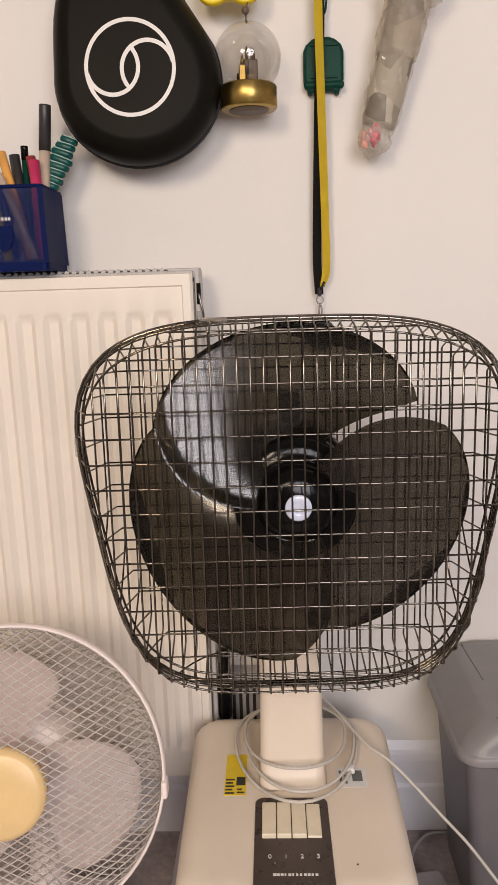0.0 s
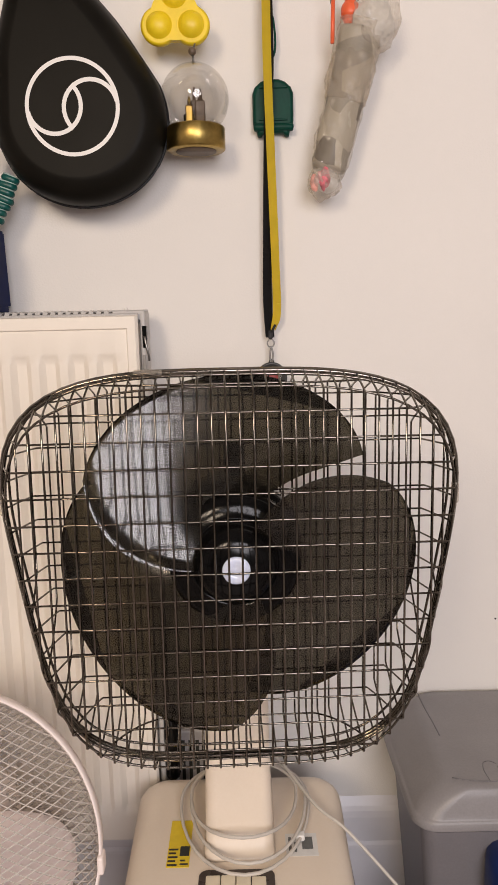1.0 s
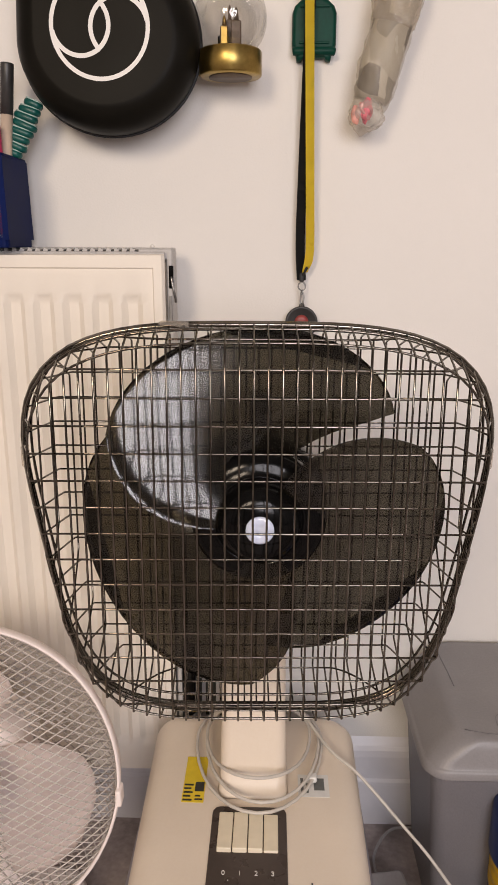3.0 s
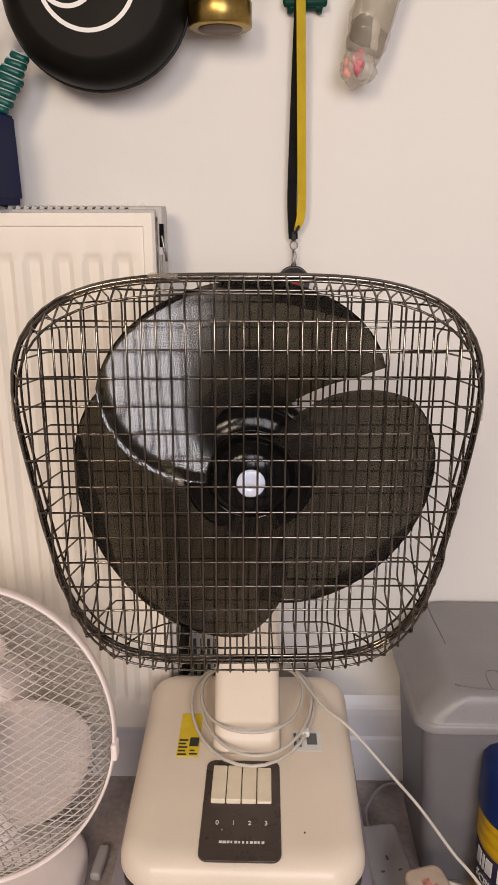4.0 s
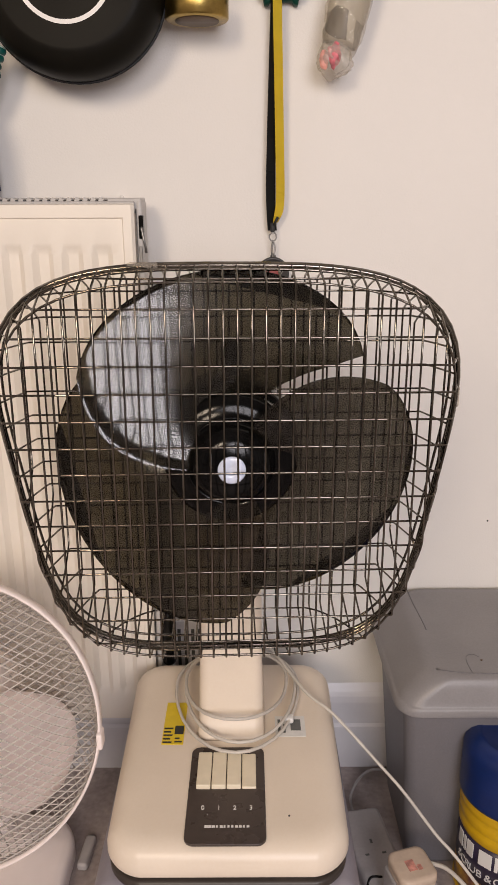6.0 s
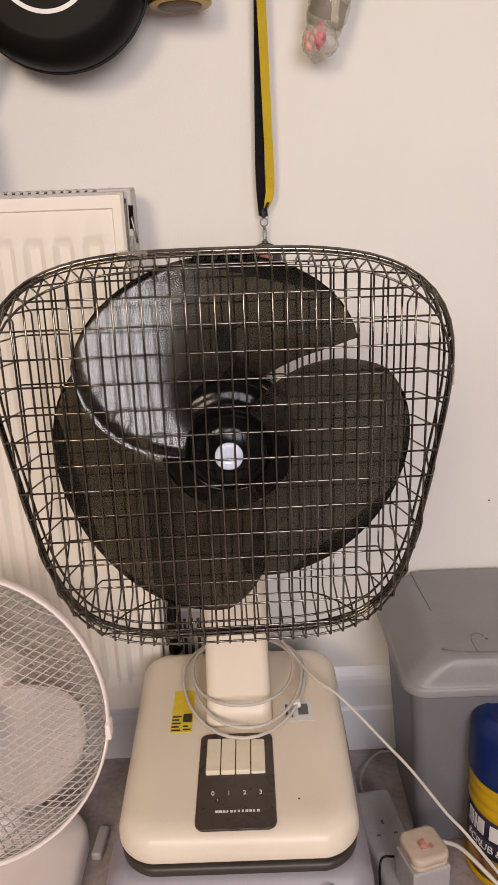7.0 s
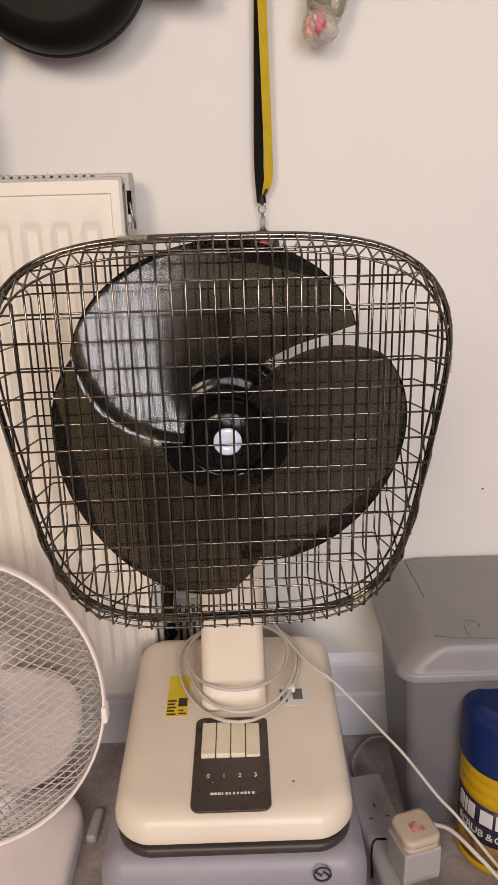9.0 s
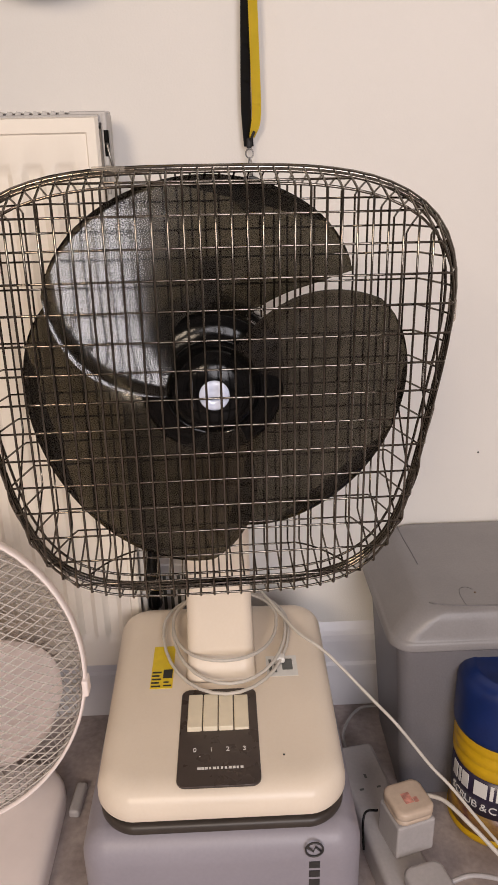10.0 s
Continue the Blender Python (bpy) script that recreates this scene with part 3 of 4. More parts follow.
    for k in range(5):
        part("label_line", box(0.0235, 0.0335 - 0.002 * (k % 2), -0.2500 + k * 0.0056, -0.2476 + k * 0.0056, 0.2426, 0.2430), M_INK, lab, smooth=False)
    for k in range(2):
        part("label_line", box(0.0365, 0.0450 - 0.003 * k, -0.2490 + k * 0.0052, -0.2468 + k * 0.0052, 0.2426, 0.2430), M_INK, lab, smooth=False)
    lab = part("rating_label", box(0.149, 0.183, -0.240, -0.206, 0.2416, 0.2425), M_PAPER, th, "small white sticker with a grey square", smooth=False)
    part("label_block", box(0.1665, 0.1780, -0.230, -0.212, 0.2424, 0.2429), M_GREYINK, lab, smooth=False)
    part("label_line", box(0.152, 0.155, -0.236, -0.212, 0.2424, 0.2429), M_GREYINK, lab, smooth=False)
    part("label_line", box(0.158, 0.1605, -0.234, -0.220, 0.2424, 0.2429), M_GREYINK, lab, smooth=False)


desk_fan()


def power_flex():
    """Flex wound three times round the neck, then off to the socket."""
    r, pts = 0.0019, []
    cx, cy = 0.105, -0.150
    turns = [(0.074, 0.122, 0.003, 0.0, 0.0), (0.0665, 0.116, 0.008, 0.003, 0.004), (0.061, 0.100, 0.012, 0.016, -0.001)]
    for i in range(0, 96):
        a = math.pi * 0.5 + 2 * math.pi * i / 32
        k = i / 32
        fr = max(0.0, -math.sin(a))
        lo, f = min(2, int(k)), min(1.0, max(0.0, (k % 1 - 0.75) / 0.25))
        rx, ry, up, lift, dx = [p + (q - p) * f for p, q in zip(turns[lo], turns[min(2, lo + 1)])]
        z = 0.2458 + up + lift * fr ** 2
        pts.append((cx + dx + rx * math.cos(a), cy + ry * math.sin(a) * (1 if math.sin(a) < 0 else 0.55), z))
    tail = smooth_line([pts[-1], (0.125, -0.078, 0.262), (0.150, -0.105, 0.262), (0.186, -0.176, 0.2545), (0.2178, -0.203, 0.2425), (0.268, -0.230, 0.196), (0.2936, -0.250, 0.1752), (0.328, -0.270, 0.135), (0.349, -0.285, 0.117), (0.3946, -0.305, 0.0617), (0.435, -0.320, 0.020), (0.52, -0.33, 0.004)], 7)
    th = thing("power_flex", (0.105, -0.15, 0.243), "off-white mains flex looped round the fan's neck", "cable")
    part("flex", tube(pts + tail[1:], r, 8), M_FLEX, th)
    part("flex_tie", box(0.160, 0.170, -0.222, -0.212, 0.2445, 0.2515, 0.002, 2), M_PAPER, th, smooth=False)


power_flex()


# ---- the white fan beside it ----
def white_fan():
    th = thing("white_fan", (-0.23, -0.22, 0.0), "white plastic fan with a diamond wire guard", "fan")
    m = pose(-0.1969, -0.2812, 0.2893, -14.4, 0, 3.2)
    R = 0.1580
    turn = (m @ pose(0, 0, 0, 90, 0, 0)).to_3x3().to_4x4()
    at = m.translation
    part("guard_rim", lathe([(R, -0.008), (R + 0.0022, -0.007), (R + 0.003, 0.0), (R + 0.0022, 0.007), (R, 0.008), (R - 0.0006, 0.0), (R, -0.008)], at, 72, turn, cap=False), M_WFAN, th)

    def dome(r, deep):
        return deep * (1 - (r / R) ** 3.6) ** 0.8

    def chord(way, k, deep, n=26):
        """One wire of the diamond lattice, laid over the dome."""
        sl, off = 0.58 * way, k * 0.0091
        nrm = math.hypot(sl, 1)
        d = abs(off) / nrm
        if d >= R - 0.004:
            return None
        h = math.sqrt(R * R - d * d)
        foot, run = Vector((-sl, 1)) * (off / nrm ** 2), Vector((1, sl)) / nrm
        out = []
        for i in range(n + 1):
            p = foot + run * (-h + 2 * h * i / n)
            out.append(m @ Vector((p.x, -dome(min(R, p.length), deep) - 0.0006 * way, p.y)))
        return out

    for name, deep in (("front_guard", 0.046), ("rear_guard", -0.070)):
        g = part(name, lathe([(R - 0.004, -0.002), (R - 0.001, -0.002), (R - 0.001, 0.002), (R - 0.004, 0.002), (R - 0.004, -0.002)], at, 64, turn, cap=False), M_WWIRE, th, "white diamond-pattern wire guard" if deep > 0 else "diamond-pattern rear wire guard, wires darkened for shade")
        for way in (1, -1):
            for k in range(-24, 25):
                line = chord(way, k, deep)
                if line:
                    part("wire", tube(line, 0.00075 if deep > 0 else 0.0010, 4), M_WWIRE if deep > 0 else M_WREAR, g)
    for ang in (-6, 98):
        q = m @ Vector(((R + 0.0026) * math.cos(radians(ang)), -0.002, (R + 0.0026) * math.sin(radians(ang))))
        part("rim_clip", box(q.x - 0.0035, q.x + 0.0030, q.y - 0.008, q.y + 0.008, q.z - 0.010, q.z + 0.010, 0.0025, 2), M_WFAN, th, smooth=False)
    part("hub_cap", lathe([(0.0450, 0.034), (0.0462, 0.042), (0.0445, 0.0475), (0.039, 0.0505), (0.016, 0.052)], at, 48, turn), M_HUBCAP, th, "warm cream round centre cap")
    sp = part("spinner", lathe([(0.036, -0.02), (0.038, 0.02), (0.030, 0.030), (0.01, 0.032)], at, 32, turn), M_WFAN, th)
    for k in range(3):
        def place(i, j):
            f, rad = 2 * i / 13 - 1, 0.030 + 0.1055 * (j / 17) ** 0.85
            mid = np.interp(rad, (0.030, 0.046, 0.071, 0.095, 0.110, 0.120, 0.130, 0.1355), (1, -5, -14.5, -22, -24, -22.5, -20.5, -19.5))
            half = np.interp(rad, (0.030, 0.071, 0.095, 0.110, 0.120, 0.130, 0.1355), (41, 39.5, 38, 35, 29, 19.5, 7.5))
            a = radians(mid + 120 * k + half * f)
            return m @ Vector((rad * math.cos(a), 0.005 + 0.012 * f, rad * math.sin(a)))

        bm = grid(14, 18, place)
        bmesh.ops.solidify(bm, geom=list(bm.faces), thickness=0.002)
        part("blade", bm, M_WFAN, sp)
    part("motor", lathe([(0.02, -0.13), (0.045, -0.125), (0.055, -0.10), (0.055, -0.03), (0.05, -0.024)], at, 36, turn), M_WFAN, th)
    part("stem", lathe([(0.030, 0.040), (0.024, 0.060), (0.020, 0.10), (0.020, 0.245)], (-0.214, -0.165, 0), 24), M_WFAN, th)
    part("base", slab(0.216, 0.290, 0.055, [(0.0, 0.003), (0.004, 0.0), (0.020, 0.0), (0.0265, 0.0015), (0.031, 0.006), (0.0335, 0.014), (0.040, 0.045), (0.044, 0.070)], (-0.214, -0.275)), M_WFAN, th, weighted=True)


white_fan()


# ---- the grey bin ----
def swing_bin():
    th = thing("bin", (0.435, -0.12, 0.0), "grey plastic bin with a moulded lid", "bin")
    c = (0.4470, -0.113)
    rings = []
    for z, w, d, r in ((0.0, 0.246, 0.140, 0.014), (0.004, 0.252, 0.146, 0.016), (0.238, 0.290, 0.178, 0.016), (0.248, 0.292, 0.180, 0.016)):
        rings.append([(c[0] + x, c[1] + y, z) for x, y in round_rect(w, d, r, 7)])
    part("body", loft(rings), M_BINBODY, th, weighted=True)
    rings = []
    # (height, inset at the sides, inset at the front, corner, slope to the back)
    for z, ix, iy, r, up in ((0.2440, 0.002, 0.002, 0.026, 0), (0.2425, 0.0, 0.0, 0.028, 0), (0.2445, -0.0015, -0.0015, 0.028, 0), (0.2515, -0.001, -0.001, 0.028, 0), (0.2540, 0.002, 0.0015, 0.027, 0), (0.2560, 0.0045, 0.003, 0.026, 0),
                             (0.2620, 0.0080, 0.0045, 0.026, 0.2), (0.2760, 0.0220, 0.0080, 0.028, 0.7), (0.2845, 0.0330, 0.0115, 0.028, 1), (0.2872, 0.0400, 0.0150, 0.026, 1), (0.2880, 0.0470, 0.0200, 0.024, 1)):
        y0, y1 = -0.2105 + iy, -0.0045 - 0.1 * max(0, ix)
        rings.append([(0.4475 + x, (y0 + y1) / 2 + y, z + 0.050 * up * ((y0 + y1) / 2 + y + 0.20)) for x, y in round_rect(0.310 - 2 * ix, y1 - y0, r, 7)])
    lid = part("lid", loft(rings), M_BIN, th, weighted=True)
    part("lid_crease", tube([(0.3400, -0.012, 0.2976), (0.3410, -0.045, 0.2960), (0.3440, -0.080, 0.2942), (0.3452, -0.105, 0.2930)], 0.0008, 4), M_BINBODY, lid)
    part("lid_seam", tube(smooth_line([(0.3270 + 0.012, -0.182, 0.2892), (0.36, -0.1875, 0.2888), (0.385, -0.190, 0.2886), (0.44, -0.191, 0.2886), (0.54, -0.191, 0.2886)], 4), 0.0006, 4), M_BINBODY, lid)
    part("lid_seam", tube(smooth_line([(0.3800, -0.190, 0.2886), (0.3785, -0.172, 0.2896), (0.3815, -0.158, 0.2903), (0.3900, -0.155, 0.2905), (0.3960, -0.160, 0.2902)], 4), 0.0005, 4), M_BINBODY, lid)
    part("stain", ball(0.0016, (0.397, -0.166, 0.2898), 1), M_BROWN, lid)


swing_bin()


# ---- wipes tub ----
def wipes_tub():
    c, r = (0.4285, -0.218), 0.055
    th = thing("wipes_tub", (c[0], c[1], 0.0), "yellow wipes tub with a blue lid and dark label", "tub")
    part("body", lathe([(r - 0.004, 0.0), (r - 0.001, 0.003), (r, 0.006), (r, 0.010), (r - 0.002, 0.012), (r - 0.002, 0.100), (r, 0.103), (r + 0.0005, 0.112), (r - 0.0012, 0.115), (r, 0.118), (r + 0.0005, 0.128), (r - 0.0012, 0.131), (r, 0.134), (r, 0.140), (r - 0.002, 0.145), (r - 0.003, 0.150)], (*c, 0), 64), M_TUBY, th)
    part("lid", lathe([(r - 0.001, 0.1475), (r + 0.0028, 0.1485), (r + 0.0032, 0.153), (r + 0.0032, 0.206), (r + 0.0015, 0.215), (r - 0.004, 0.222), (r - 0.012, 0.2255), (r - 0.016, 0.226), (r - 0.017, 0.225)], (*c, 0), 64), M_LIDBLUE, th, "dark blue screw lid")
    lab = part("label", lathe([(r - 0.0016, 0.045), (r - 0.0012, 0.045), (r - 0.0012, 0.099), (r - 0.0016, 0.099)], (*c, 0), 64, cap=False), M_TUBLABEL, th, "dark label with white lettering")
    part("label_art", lathe([(r - 0.0016, 0.0125), (r - 0.0013, 0.0125), (r - 0.0013, 0.0448), (r - 0.0016, 0.0448)], (*c, 0), 64, cap=False), M_TUBART, th, "brown and yellow picture band")

    def on_tub(a, z):
        a = radians(a)
        p = Vector((c[0] + (r - 0.0010) * math.cos(a), c[1] + (r - 0.0010) * math.sin(a), z))
        return Matrix.Translation(p) @ Matrix.Rotation(a + math.pi / 2, 4, "Z") @ pose(0, 0, 0, 90, 0, 0)

    # brand: white blocks; the line below can be read
    for wdt, a in ((0.0105, 186), (0.0042, 196), (0.0105, 206), (0.0160, 228), (0.0042, 242), (0.0105, 253), (0.0105, 267), (0.0105, 281)):
        bm = box(-wdt / 2, wdt / 2, -0.0105, 0.0105, -0.0004, 0.0006, 0.0003, 1)
        bm.transform(on_tub(a, 0.0835))
        part("brand_block", bm, M_PRINT, lab, smooth=False)
    for ch, a in zip("SCRUB&C", (185.5, 194.5, 203.5, 212.5, 222, 234, 245.5)):
        letters("letter", ch, 0.0145, on_tub(a, 0.0580), M_PRINT, lab)


wipes_tub()


# ---- extension lead and plugs ----
def extension_lead():
    th = thing("extension_lead", (0.285, -0.26, 0.0), "white multi-way extension lead lying on the floor", "extension lead")
    m = pose(0.2890, -0.280, 0.0, 0, 0, 9)
    bm = slab(0.056, 0.300, 0.008, [(0.0, 0.002), (0.003, 0.0), (0.030, 0.0), (0.0345, 0.002), (0.036, 0.006)], (0, 0))
    bm.transform(m)
    part("body", bm, M_SOCKET, th, weighted=True)
    for y in (0.082,):
        for dx, dy, w, d in ((0, 0.013, 0.003, 0.006), (-0.011, -0.006, 0.005, 0.0025), (0.011, -0.006, 0.005, 0.0025)):
            b = box(dx - w / 2, dx + w / 2, y + dy - d / 2, y + dy + d / 2, 0.0352, 0.0364)
            b.transform(m)
            part("socket_hole", b, M_GREYINK, th, smooth=False)
    part("lead", tube(smooth_line([(0.262, -0.135, 0.018), (0.263, -0.085, 0.012), (0.292, -0.035, 0.006), (0.33, -0.028, 0.006), (0.42, -0.026, 0.005)], 7), 0.0020, 7), M_SOCKET, th)


extension_lead()


def plug_top(name, label, m, mat, cube):
    th = thing(name, m.translation, label, "plug")
    if cube:
        b = box(-0.0235, 0.0235, -0.0220, 0.0220, 0.0, 0.046, 0.003, 3)
        b.transform(m)
        part("adapter_cube", b, M_SOCKET, th, "white square socket adapter", weighted=True)
    z = 0.0465 if cube else 0.0
    b = slab(0.046, 0.046, 0.011, [(z, 0.003), (z + 0.002, 0.001), (z + 0.006, 0.0005), (z + 0.0066, 0.0030), (z + 0.0080, 0.0030), (z + 0.0086, 0.0), (z + 0.0150, 0.0002), (z + 0.0172, 0.0020), (z + 0.0180, 0.0055)], (0, 0))
    b.transform(m)
    part("plug_body", b, mat, th, weighted=True)
    if cube:
        b = merged(box(-0.008, 0.002, -0.009, 0.005, z + 0.0176, z + 0.0184), box(0.003, 0.008, -0.010, -0.003, z + 0.0176, z + 0.0184))
        b.transform(m)
        part("red_print", b, M_FADED, th, "worn red print", smooth=False)
    return th


plug_top("adapter_plug", "beige mains plug in a white cube adapter", pose(0.303, -0.278, 0.0365, 0, 0, 16), M_BEIGE, True)
plug_top("white_plug", "white mains plug in the extension lead", pose(0.313, -0.345, 0.0365, 0, 0, 14), M_SOCKET, False)


def stray_lead(points, r, label, mat):
    th = thing("mains_lead", points[0], label, "cable")
    part("flex", tube(smooth_line(points, 8), r, 7), mat, th)


stray_lead([(0.318, -0.270, 0.093), (0.329, -0.274, 0.0955), (0.345, -0.285, 0.096), (0.372, -0.310, 0.080), (0.405, -0.330, 0.052), (0.46, -0.345, 0.020), (0.55, -0.35, 0.004)], 0.0025, "off-white mains lead from the plug", M_FLEX)
stray_lead([(0.336, -0.341, 0.046), (0.362, -0.338, 0.050), (0.40, -0.340, 0.040), (0.47, -0.345, 0.008), (0.56, -0.36, 0.004)], 0.0027, "white mains lead along the floor", M_SOCKET)
stray_lead([(0.276, -0.252, 0.052), (0.262, -0.254, 0.053), (0.257, -0.262, 0.042), (0.257, -0.272, 0.014)], 0.0014, "thin black lead curling down", M_BLACK)


def floor_clip():
    th = thing("plastic_clip", (-0.094, -0.155, 0.0), "small white plastic clip on the floor", "clip")
    b = box(-0.007, 0.007, -0.024, 0.024, 0.0, 0.012, 0.004, 3)
    b.transform(pose(-0.0925, -0.174, 0.0, 0, 0, -4))
    part("clip_body", b, M_SOCKET, th, weighted=True)


floor_clip()


# ---- things hanging on the wall ----
def hook(x, z, label="small grey metal wall hook"):
    th = thing("wall_hook", (x, 0.0, z), label, "hook", "wall hooks")
    part("plate", box(x - 0.005, x + 0.005, -0.003, 0.0, z - 0.012, z + 0.012, 0.001, 1), M_STEEL, th, smooth=False)
    part("bend", tube(smooth_line([(x, -0.003, z), (x, -0.016, z - 0.004), (x, -0.024, z - 0.010), (x, -0.028, z - 0.002), (x, -0.029, z + 0.006)], 5), 0.0017), M_STEEL, th)


for hx, hz in ((-0.105, 1.285), (0.045, 1.235), (0.1510, 1.214), (0.2395, 1.231)):
    hook(hx, hz)


def bat_case():
    """Teardrop shell: the hull of a large and a small circle, in two domed halves."""
    th = thing("bat_case", (-0.06, -0.03, 0.92), "black teardrop bat case with a white ring emblem", "case")
    big, R1 = Vector((-0.0590, 1.0215)), 0.0950
    line = [big + R1 * Vector((math.cos(radians(a)), math.sin(radians(a)))) for a in range(24, -185, -6)]
    line = [Vector((p.x, big.y + (p.y - big.y) * (0.93 if p.y < big.y else 1.0))) for p in line]
    neck = smooth_line([(*line[-1], 0), (-0.1490, 1.090, 0), (-0.1370, 1.135, 0), (-0.1310, 1.160, 0), (-0.1270, 1.200, 0), (-0.1250, 1.262, 0), (-0.1200, 1.282, 0), (-0.1060, 1.288, 0), (-0.0860, 1.282, 0),
                        (-0.0800, 1.262, 0), (-0.0730, 1.205, 0), (-0.0490, 1.165, 0), (-0.0170, 1.127, 0), (0.0130, 1.083, 0), (*line[0], 0)], 4)
    line += [Vector((p.x, p.y)) for p in neck[1:-1]]

    def outline(grow):
        pts = []
        for i, p in enumerate(line):
            d = line[(i + 1) % len(line)] - line[i - 1]
            pts.append(p + grow * Vector((-d.y, d.x)).normalized())
        return pts

    def half(levels):
        return loft([[(p.x, y, p.y) for p in outline(g)] for y, g in levels])

    part("front_shell", half([(-0.0535, 0.0), (-0.060, 0.0005), (-0.072, -0.0015), (-0.082, -0.006), (-0.089, -0.0125), (-0.0925, -0.0195), (-0.0940, -0.026)]), M_CASE, th, weighted=True)
    part("back_shell", half([(-0.0505, 0.0), (-0.045, -0.0010), (-0.036, -0.0065), (-0.028, -0.015), (-0.024, -0.026)]), M_CASE, th, weighted=True)
    part("zip", tube([(p.x, -0.052, p.y) for p in outline(0.0006)], 0.0019, 6, True), M_STRAPK, th)
    part("loop", tube(smooth_line([(-0.100, -0.05, 1.268), (-0.106, -0.040, 1.284), (-0.108, -0.028, 1.290), (-0.112, -0.040, 1.284), (-0.116, -0.05, 1.266)], 6), 0.0018), M_STRAPK, th)
    c, yf = Vector((-0.061, 1.030)), -0.0943

    def flat_arc(cx, cz, r, a0, a1, w=0.0022, n=40, up=0.00020):
        rings = []
        for i in range(n + 1):
            a = radians(a0 + (a1 - a0) * i / n)
            rings.append([(cx + k * math.cos(a), y, cz + k * math.sin(a)) for k, y in ((r - w, yf), (r + w, yf), (r + w, yf - up), (r - w, yf - up))])
        return loft(rings, cap=abs(a1 - a0) < 360)

    part("emblem_ring", flat_arc(c.x, c.y, 0.0485, 0, 360, 0.0021, 64), M_LOGO, th, "white printed ring", smooth=False)
    part("emblem_arc", flat_arc(c.x + 0.0196, c.y - 0.0016, 0.0287, 12, 226.5, up=0.00026), M_LOGO, th, "white printed arc", smooth=False)
    part("emblem_arc", flat_arc(c.x - 0.0196, c.y + 0.0016, 0.0287, 192, 406.5, up=0.00032), M_LOGO, th, "white printed arc", smooth=False)


bat_case()


def globe_charm():
    x, y = 0.0673, -0.050
    th = thing("globe_ornament", (x, y, 0.988), "clear globe ornament with a gold base hanging down", "ornament")
    part("globe", ball(0.0385, (x, y, 1.0465), 4), M_GLASS, th, "clear plastic globe")
    part("gold_base", lathe([(0.0315, 0.9915), (0.0332, 0.9930), (0.0332, 1.0150), (0.0320, 1.0168), (0.020, 1.0170)], (x, y, 0), 40), M_GOLD, th, "brushed gold base")
    part("base_disc", lathe([(0.023, 0.9905), (0.023, 0.9914)], (x, y, 0), 32), M_BROWN, th)
    for dx, dy, h, w, mt in ((-0.006, -0.006, 0.033, 0.0042, M_GOLD), (0.006, 0.0, 0.042, 0.0055, M_BROWN), (-0.001, 0.006, 0.046, 0.0035, M_BROWN), (-0.007, 0.002, 0.022, 0.006, M_BLACK)):
        part("tiny_tower", box(x + dx - w, x + dx + w, y + dy - w, y + dy + w, 1.0155, 1.0155 + h * 0.7, 0.0012, 1), mt, th, smooth=False)
        part("tiny_spire", lathe([(w * 0.55, 1.0155 + h * 0.7), (w * 0.4, 1.0155 + h * 0.92), (0.0008, 1.0155 + h)], (x + dx, y + dy, 0), 10), mt, th)
    part("stalk", tube([(x, y, 1.0840), (x - 0.0005, y, 1.0945)], 0.0014, 6), M_STEEL, th)
    part("bead", ball(0.0045, (x - 0.001, y, 1.0970), 2), M_BROWN, th)


globe_charm()


def bubble_toy():
    """Three bubbles on a rounded clover plate."""
    cx, y, cz = 0.0482, -0.043, 1.1355
    th = thing("bubble_toy", (cx, y, 1.09), "yellow silicone three-bubble popping toy", "toy")
    lobes = [(0.0, 0.0205), (-0.0178, -0.0105), (0.0178, -0.0105)]

    def outline(g, n=72):
        pts = []
        for i in range(n):
            a = 2 * math.pi * i / n
            d = Vector((math.cos(a), math.sin(a)))
            best = 0.0265
            for lx, lz in lobes:
                b = d.x * lx + d.y * lz
                disc = b * b - (lx * lx + lz * lz) + (0.0205 + g) ** 2
                if disc > 0:
                    best = max(best, b + math.sqrt(disc))
            pts.append((cx + best * d.x, cz + best * d.y))
        return pts

    part("plate", loft([[(p[0], yy, p[1]) for p in outline(g)] for yy, g in ((y + 0.002, -0.002), (y, 0.0), (y - 0.004, 0.0003), (y - 0.0065, -0.0012), (y - 0.0072, -0.003))]), M_YELLOW, th, weighted=True)
    for lx, lz in lobes:
        part("bubble", lathe([(0.0158, 0.0064), (0.0146, 0.0072), (0.0132, 0.0092), (0.0112, 0.0118), (0.0082, 0.0140), (0.0045, 0.0153), (0.0005, 0.0157)], (cx + lx, y, cz + lz), 28, pose(0, 0, 0, 90, 0, 0)), M_YELLOW, th)
    part("clip", tube(smooth_line([(cx - 0.001, y - 0.003, 1.175), (cx + 0.003, y, 1.183), (cx + 0.001, y + 0.004, 1.192), (cx - 0.002, y + 0.006, 1.215), (cx + 0.002, -0.026, 1.228)], 6), 0.0030, 7), M_LIME, th, "lime green cord")
    part("cord", tube(smooth_line([(cx + 0.004, -0.026, 1.226), (cx + 0.010, -0.03, 1.19), (cx + 0.013, -0.034, 1.165), (cx + 0.021, -0.036, 1.152)], 6), 0.0013, 6), M_STEEL, th, "grey cord")
    part("link", tube(smooth_line([(cx + 0.018, -0.045, 1.110), (cx + 0.021, -0.048, 1.106), (0.067, -0.050, 1.0985)], 5), 0.0012), M_STEEL, th)


bubble_toy()


